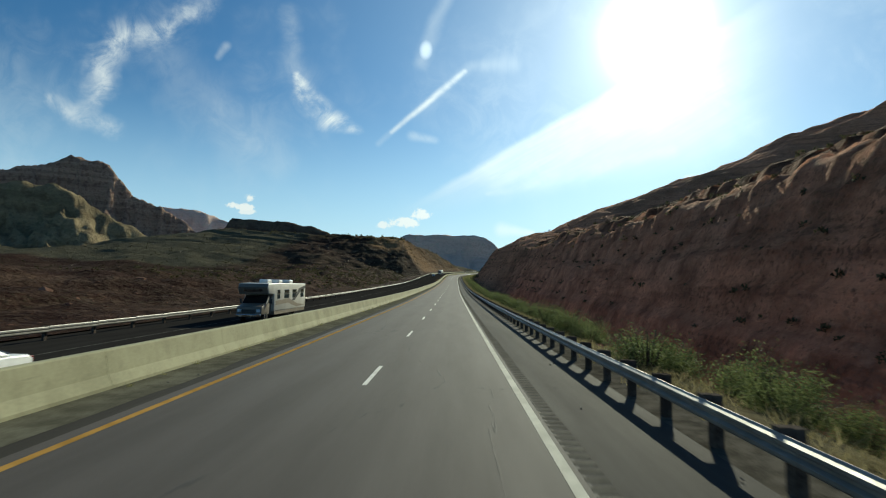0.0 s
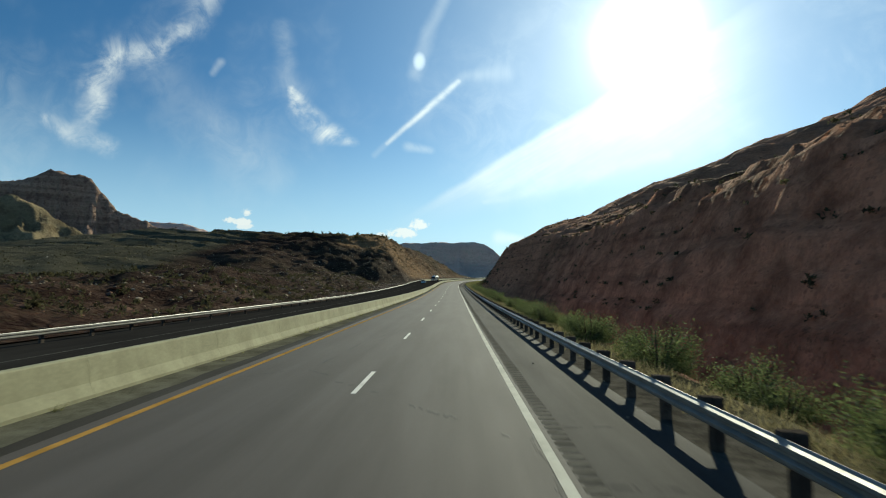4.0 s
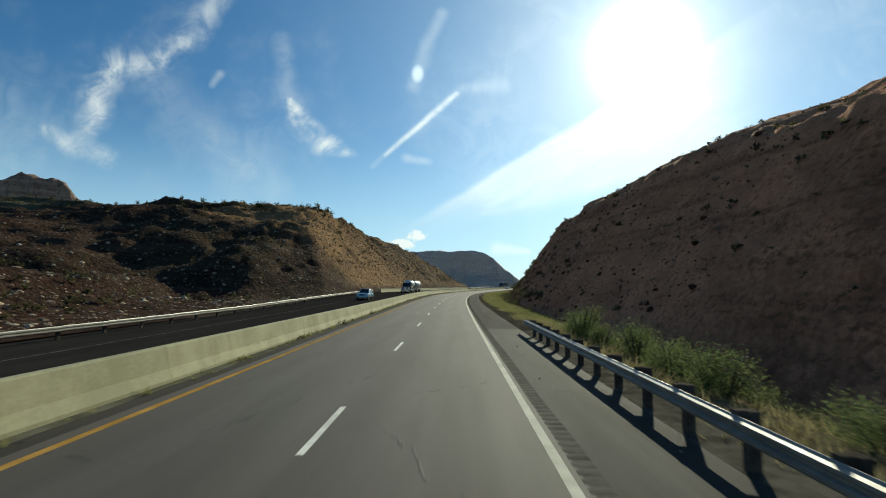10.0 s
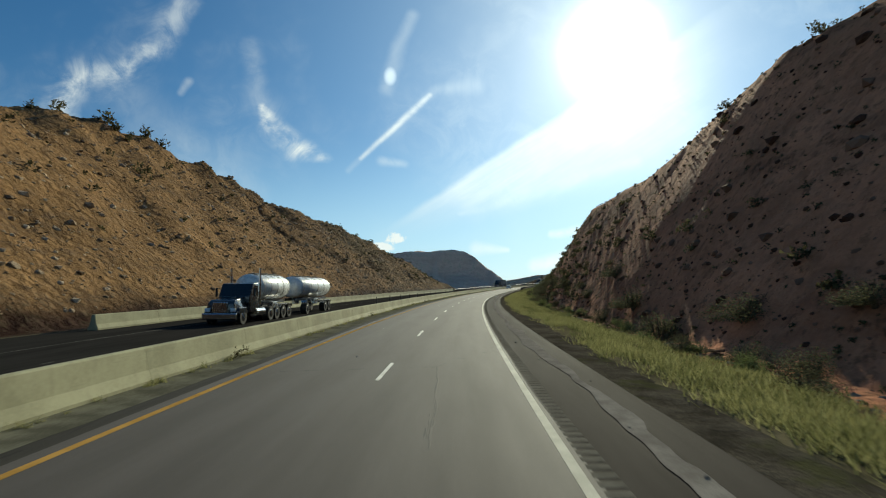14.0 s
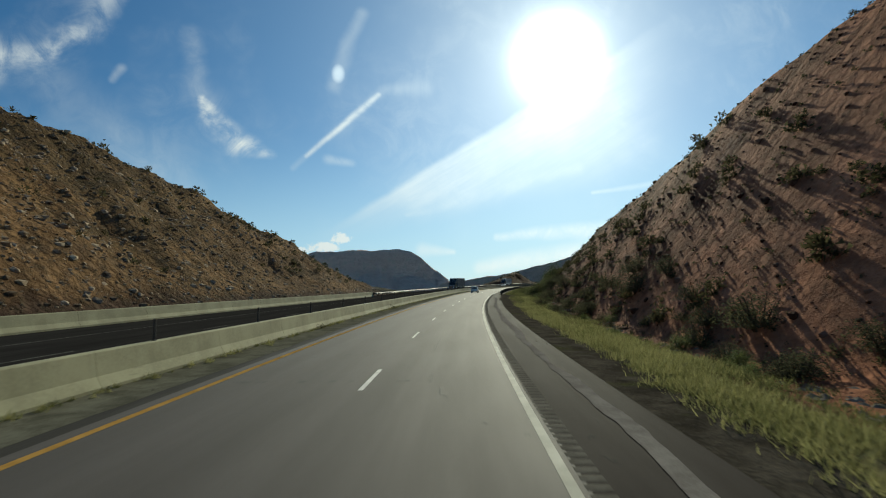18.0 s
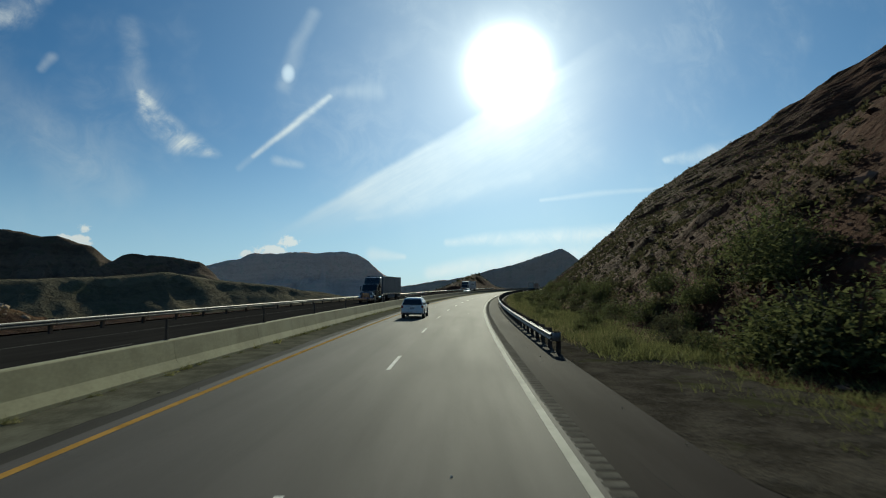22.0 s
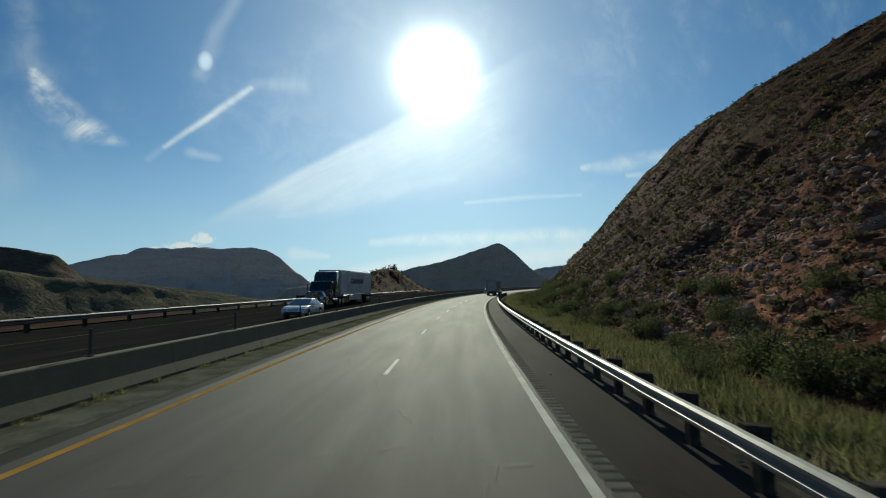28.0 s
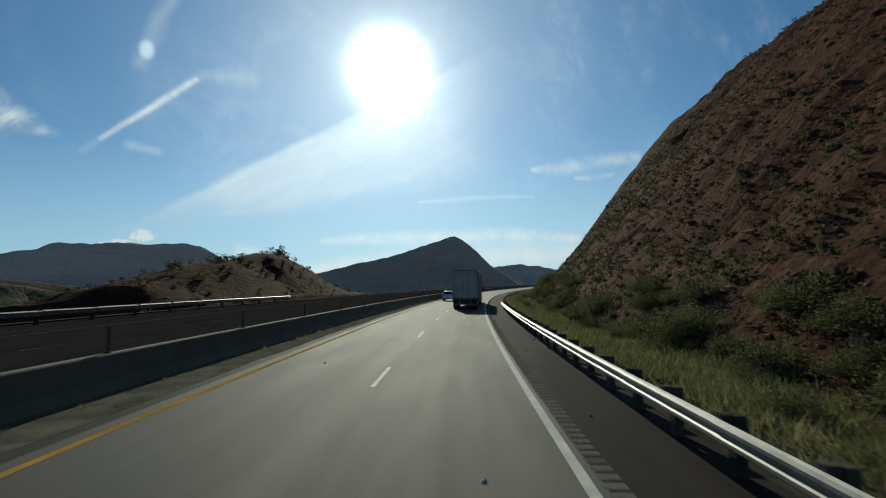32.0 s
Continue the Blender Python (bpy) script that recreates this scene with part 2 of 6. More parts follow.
    # the mock sun, a bright knot in the ice cloud at the sun's own height
    ku, kv = g.m("DIVIDE", g.m("ADD", u, 0.048), 0.012), g.m("DIVIDE", g.m("SUBTRACT", v, 0.455), 0.018)
    knot = g.ramp(g.m("ADD", g.m("MULTIPLY", ku, ku), g.m("MULTIPLY", kv, kv)), 1.6, 0.0)
    glow = g.m("ADD", glow, g.m("MULTIPLY", g.m("MULTIPLY", knot, ahead), 4.0))
    veil = g.m("MULTIPLY", g.m("POWER", g.ramp(angle, 1.0, 0.0), 1.5), 2.3)
    colour = g.vm("ADD", colour, g.xyz(g.m("MULTIPLY", veil, 0.72), g.m("MULTIPLY", veil, 0.98), g.m("MULTIPLY", veil, 1.22)))
    colour = g.vm("ADD", colour, g.xyz(glow, g.m("MULTIPLY", glow, 0.99), g.m("MULTIPLY", glow, 0.97)))
    back = g.n("ShaderNodeBackground")
    g.put(back.inputs[0], colour)
    back.inputs[1].default_value = SKY_POWER
    out = g.n("ShaderNodeOutputWorld")
    g.put(out.inputs[0], back.outputs[0])


SKY_DUST, SKY_SAT, SKY_POWER = 0.2, 1.28, 0.10
build_sky()
sun = new("sun", bpy.data.lights.new("sun", "SUN"))
sun.data.energy, sun.data.angle, sun.data.color = 4.2, radians(0.55), (1.0, 0.93, 0.82)
sun.matrix_world = look((0, 0, 0), -SUN_DIR)


# ---- materials ----
def material(name, rough=0.8, metal=0.0):
    m = bpy.data.materials.new(name)
    m.use_nodes = True
    g = Nodes(m.node_tree)
    b = g.n("ShaderNodeBsdfPrincipled")
    b.inputs["Roughness"].default_value, b.inputs["Metallic"].default_value = rough, metal
    g.put(g.n("ShaderNodeOutputMaterial").inputs[0], b.outputs[0])
    return m, g, b


def bump(g, b, height, strength=0.4, dist=0.05):
    node = g.n("ShaderNodeBump")
    node.inputs["Strength"].default_value, node.inputs["Distance"].default_value = strength, dist
    g.put(node.inputs["Height"], height)
    g.put(b.inputs["Normal"], node.outputs[0])


def surface(name, c1, c2, scale=4.0, rough=0.8, metal=0.0, fine=30.0, relief=0.25, dist=0.02, spots=None, vary=0.0, place="obj"):
    """Two tones mixed by a coarse and a fine noise, with relief; spots adds a third tone in patches."""
    m, g, b = material(name, rough, metal)
    if rough >= 0.9:
        b.inputs["Specular IOR Level"].default_value = 0.0
    p = g.n("ShaderNodeTexCoord").outputs["Object"] if place == "obj" else g.n("ShaderNodeNewGeometry").outputs["Position"]
    coarse, grain = g.noise(p, scale, 5, 0.6), g.noise(p, fine, 4, 0.6)
    f = g.m("ADD", g.m("MULTIPLY", coarse, 0.65), g.m("MULTIPLY", grain, 0.35))
    if vary:
        f = g.m("ADD", f, g.m("MULTIPLY", g.m("SUBTRACT", g.n("ShaderNodeObjectInfo").outputs["Random"], 0.5), vary))
    col = g.mix(g.ramp(f, 0.36, 0.64), c1, c2)
    if spots:
        col = g.mix(g.m("MULTIPLY", g.ramp(g.noise(p, scale * 0.37, 4, 0.7), 0.55, 0.68), 0.8), col, spots)
    g.put(b.inputs["Base Color"], col)
    g.put(b.inputs["Roughness"], g.ramp(grain, 0.3, 0.7, max(rough - 0.08, 0.02), min(rough + 0.08, 1.0)))
    if relief:
        bump(g, b, f, relief, dist)
    return m


def asphalt_material(name, dark, pale, worn, gloss=0.28):
    """Lane asphalt: UV holds metres across and along. Paler polished wheel paths, oil streak, seams and grit."""
    m, g, b = material(name, 0.85)
    b.inputs["Specular IOR Level"].default_value = gloss
    uv = g.n("ShaderNodeUVMap", uv_map="metres").outputs[0]
    x, y, _ = g.split(uv)
    grit = g.noise(g.xyz(x, y, 0.0), 55.0, 3, 0.7)
    patch = g.noise(g.xyz(g.m("MULTIPLY", x, 1.0), g.m("MULTIPLY", y, 0.12), 0.0), 1.1, 5, 0.6)
    drag = g.noise(g.xyz(g.m("MULTIPLY", x, 3.2), g.m("MULTIPLY", y, 0.012), 5.0), 1.0, 4, 0.6)
    f = g.m("ADD", g.m("MULTIPLY", patch, 0.5), g.m("ADD", g.m("MULTIPLY", drag, 0.13), g.m("MULTIPLY", grit, 0.37)))
    tone = g.ramp(f, 0.30, 0.70)
    if worn:
        # wheel paths repeat across each lane of 3.73 m
        ph = g.m("SINE", g.m("MULTIPLY", g.m("ADD", x, 0.27 + 0.93), 2 * math.pi / 1.865))
        tone = g.m("ADD", g.m("MULTIPLY", tone, 0.7), g.m("MULTIPLY", g.ramp(ph, -0.6, 1.0), 0.3))
    col = g.mix(tone, dark, pale)
    crack = g.n("ShaderNodeTexVoronoi", feature="DISTANCE_TO_EDGE")
    g.put(crack.inputs["Vector"], g.xyz(g.m("ADD", x, g.m("MULTIPLY", patch, 1.5)), g.m("MULTIPLY", y, 0.35), 0.0))
    crack.inputs["Scale"].default_value = 0.16
    line = g.m("MULTIPLY", g.ramp(crack.outputs["Distance"], 0.006, 0.002), g.ramp(drag, 0.5, 0.6))
    col = g.mix(g.m("MULTIPLY", line, 0.55), col, (0.02, 0.02, 0.02))
    if worn:
        # the asphalt turns darker and browner along the bend
        col = g.mix(g.m("MULTIPLY", g.ramp(g.m("ADD", y, g.m("MULTIPLY", patch, 60.0)), 480.0, 640.0), 0.9), col, g.mix(tone, tuple(c * 0.52 for c in dark), tuple(c * 0.67 for c in pale)))
    g.put(b.inputs["Base Color"], col)
    g.put(b.inputs["Roughness"], g.ramp(f, 0.3, 0.7, 0.85, 0.78))
    bump(g, b, g.m("ADD", grit, g.m("MULTIPLY", line, -2.0)), 0.35, 0.008)
    return m


def rock_material(name, deep, mid, pale, olive, band=0.35, grow=0.45, tan=None, relief=0.3):
    """Desert slope: strata by height, rubble, scrub-coloured patches; attribute 'cut' mixes in the fresh roadcut tone,
    on the right slope a glare-paled one.
    """
    m, g, b = material(name, 0.92)
    p = g.n("ShaderNodeNewGeometry").outputs["Position"]
    x, y, z = g.split(p)
    big, mid_n, small = g.noise(p, 0.018, 5, 0.6), g.noise(p, 0.16, 6, 0.65), g.noise(p, 1.4, 6, 0.7)
    strata = g.noise(g.xyz(g.m("MULTIPLY", x, 0.02), g.m("MULTIPLY", y, 0.02), g.m("ADD", g.m("MULTIPLY", z, 0.45), g.m("MULTIPLY", mid_n, 1.2))), 1.0, 4, 0.7)
    f = g.m("ADD", g.m("MULTIPLY", mid_n, 0.5), g.m("MULTIPLY", small, 0.5))
    col = g.mix(g.ramp(f, 0.36, 0.62), deep, mid)
    col = g.mix(g.m("MULTIPLY", g.ramp(strata, 0.48, 0.62), band), col, pale)
    if tan:
        cut = g.n("ShaderNodeAttribute", attribute_name="cut").outputs["Fac"]
        edge = g.ramp(g.m("ADD", cut, g.m("MULTIPLY", g.m("SUBTRACT", mid_n, 0.5), 1.1)), 0.1, 0.9)
        fresh = g.mix(g.ramp(f, 0.38, 0.6), tan, tuple(min(1, c * 1.55) for c in tan))
        fresh = g.mix(g.m("MULTIPLY", g.ramp(strata, 0.46, 0.66), 0.4), fresh, tuple(c * 0.5 for c in tan))
        fresh = g.mix(g.m("MULTIPLY", g.ramp(g.m("ADD", g.m("MULTIPLY", strata, 0.5), g.m("MULTIPLY", small, 0.5)), 0.52, 0.62), 0.5), fresh, pale)
        col = g.mix(edge, col, fresh)
    if tan:
        col = g.mix(g.ramp(g.m("ADD", cut, g.m("MULTIPLY", g.m("SUBTRACT", big, 0.5), 0.9)), -0.35, -0.65), col, g.mix(g.ramp(f, 0.36, 0.62), (0.06, 0.053, 0.032), (0.12, 0.108, 0.07)))
    scrub = g.m("MULTIPLY", g.ramp(g.m("ADD", g.m("MULTIPLY", big, 0.45), g.m("MULTIPLY", small, 0.55)), 0.50, 0.60), grow)
    col = g.mix(scrub, col, olive)
    stone = g.n("ShaderNodeTexVoronoi", feature="F1")
    g.put(stone.inputs["Vector"], p)
    stone.inputs["Scale"].default_value = 0.9
    col = g.mix(g.m("MULTIPLY", g.ramp(stone.outputs["Distance"], 0.30, 0.16), g.ramp(mid_n, 0.45, 0.6, 0.0, 0.5)), col, pale)
    if tan:
        hard = 1.0 if relief > 0.5 else 0.55
        # jumbled angular blocks: each cell has its own tone and its own height
        block = g.n("ShaderNodeTexVoronoi", feature="F1", distance="CHEBYCHEV")
        g.put(block.inputs["Vector"], g.vm("ADD", p, g.xyz(g.m("MULTIPLY", mid_n, 3.0), small, 0.0)))
        block.inputs["Scale"].default_value = 0.95 if hard == 1.0 else 1.3
        tone = g.split(block.outputs["Color"])[0]
        col = g.mix(g.m("MULTIPLY", g.ramp(tone, 0.55, 0.95), g.m("ADD", 0.15, g.m("MULTIPLY", edge, 0.55 if hard == 1.0 else 0.05))), col, (0.33, 0.225, 0.125) if hard == 1.0 else tuple(c * 1.25 for c in pale))
        col = g.mix(g.m("MULTIPLY", g.ramp(tone, 0.35, 0.05), 0.35 if hard == 1.0 else 0.15), col, (0.06, 0.038, 0.02) if hard == 1.0 else deep)
        small = g.m("ADD", small, g.m("ADD", g.m("MULTIPLY", tone, 0.5 * hard), g.m("MULTIPLY", block.outputs["Distance"], -0.9 * hard)))
    g.put(b.inputs["Base Color"], col)
    b.inputs["Specular IOR Level"].default_value = 0.02
    bump(g, b, g.m("ADD", g.m("MULTIPLY", small, 1.0), g.m("MULTIPLY", stone.outputs["Distance"], -0.6)), 0.8, relief)
    return m


def far_material(name, deep, pale, olive):
    """Distant rock: banded strata, gullies and thin scrub."""
    m, g, b = material(name, 0.95)
    p = g.n("ShaderNodeNewGeometry").outputs["Position"]
    x, y, z = g.split(p)
    mid_n, small = g.noise(p, 0.006, 6, 0.65), g.noise(p, 0.04, 6, 0.7)
    strata = g.noise(g.xyz(g.m("MULTIPLY", x, 0.001), g.m("MULTIPLY", y, 0.001), g.m("ADD", g.m("MULTIPLY", z, 0.035), g.m("MULTIPLY", mid_n, 2.2))), 1.0, 4, 0.7)
    col = g.mix(g.ramp(g.m("ADD", g.m("MULTIPLY", strata, 0.38), g.m("MULTIPLY", small, 0.62)), 0.38, 0.60), deep, pale)
    col = g.mix(g.m("MULTIPLY", g.ramp(small, 0.5, 0.62), 0.7), col, olive)
    g.put(b.inputs["Base Color"], col)
    b.inputs["Specular IOR Level"].default_value = 0.02
    bump(g, b, g.m("ADD", small, g.m("ADD", mid_n, g.m("MULTIPLY", strata, 0.6))), 0.9, 14.0)
    return m


def leaf_material(name, dark, light, rough=0.6):
    m, g, b = material(name, rough)
    b.inputs["Specular IOR Level"].default_value = 0.03
    isl = g.n("ShaderNodeNewGeometry").outputs["Random Per Island"]
    p = g.n("ShaderNodeNewGeometry").outputs["Position"]
    f = g.m("ADD", g.m("MULTIPLY", isl, 0.6), g.m("MULTIPLY", g.noise(p, 0.5, 3, 0.5), 0.5))
    col = g.mix(g.ramp(f, 0.2, 0.85), dark, light)
    g.put(b.inputs["Base Color"], col)
    tr = g.n("ShaderNodeBsdfTranslucent")
    g.put(tr.inputs[0], col)
    mx = g.n("ShaderNodeMixShader")
    mx.inputs[0].default_value = 0.45
    g.put(mx.inputs[1], b.outputs[0])
    g.put(mx.inputs[2], tr.outputs[0])
    out = [n for n in g.t.nodes if n.type == "OUTPUT_MATERIAL"][0]
    g.put(out.inputs[0], mx.outputs[0])
    return m


def stone_material(name, dark, pale):
    m, g, b = material(name, 0.95)
    b.inputs["Specular IOR Level"].default_value = 0.02
    geo = g.n("ShaderNodeNewGeometry")
    grain = g.noise(geo.outputs["Position"], 7.0, 5, 0.7)
    f = g.m("ADD", g.m("MULTIPLY", geo.outputs["Random Per Island"], 0.7), g.m("MULTIPLY", grain, 0.5))
    g.put(b.inputs["Base Color"], g.mix(g.ramp(f, 0.25, 1.0), dark, pale))
    bump(g, b, grain, 0.6, 0.06)
    return m


def plain(name, c, rough=0.5, metal=0.0, coat=0.0):
    m, g, b = material(name, rough, metal)
    p = g.n("ShaderNodeTexCoord").outputs["Object"]
    n1 = g.noise(p, 2.3, 4, 0.6)
    g.put(b.inputs["Base Color"], g.mix(g.ramp(n1, 0.35, 0.7, 0.0, 1.0), tuple(v * 0.85 for v in c), c))
    g.put(b.inputs["Roughness"], g.ramp(n1, 0.3, 0.7, max(rough - 0.05, 0.02), min(1, rough + 0.08)))
    b.inputs["Coat Weight"].default_value = coat
    return m


def concrete_material():
    """Cast barrier concrete: blotches, run-off streaks down the face, dark rubber scuffs along it."""
    m, g, b = material("barrier_concrete", 0.88)
    b.inputs["Specular IOR Level"].default_value = 0.15
    p = g.n("ShaderNodeNewGeometry").outputs["Position"]
    x, y, z = g.split(p)
    blotch, grain = g.noise(p, 0.7, 5, 0.6), g.noise(p, 14.0, 4, 0.6)
    runs = g.noise(g.xyz(x, y, g.m("MULTIPLY", z, 0.12)), 3.1, 5, 0.62)
    scuff = g.noise(g.xyz(g.m("MULTIPLY", x, 0.35), g.m("MULTIPLY", y, 0.35), g.m("MULTIPLY", z, 7.0)), 1.0, 5, 0.6)
    f = g.m("ADD", g.m("MULTIPLY", blotch, 0.65), g.m("MULTIPLY", grain, 0.35))
    f = g.m("ADD", f, g.m("MULTIPLY", g.m("SUBTRACT", g.n("ShaderNodeObjectInfo").outputs["Random"], 0.5), 0.06))
    col = g.mix(g.ramp(f, 0.36, 0.64), (0.275, 0.262, 0.168), (0.385, 0.368, 0.24))
    # greyer concrete round the bend, its face's shade also put into the colour
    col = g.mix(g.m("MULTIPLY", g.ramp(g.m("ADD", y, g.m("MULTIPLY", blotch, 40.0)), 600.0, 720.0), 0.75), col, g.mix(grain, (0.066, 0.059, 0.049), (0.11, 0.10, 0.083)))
    col = g.mix(g.m("MULTIPLY", g.ramp(runs, 0.54, 0.72), 0.3), col, (0.22, 0.205, 0.14))
    col = g.mix(g.m("MULTIPLY", g.ramp(scuff, 0.62, 0.74), 0.35), col, (0.12, 0.115, 0.09))
    g.put(b.inputs["Base Color"], col)
    bump(g, b, f, 0.3, 0.02)
    return m


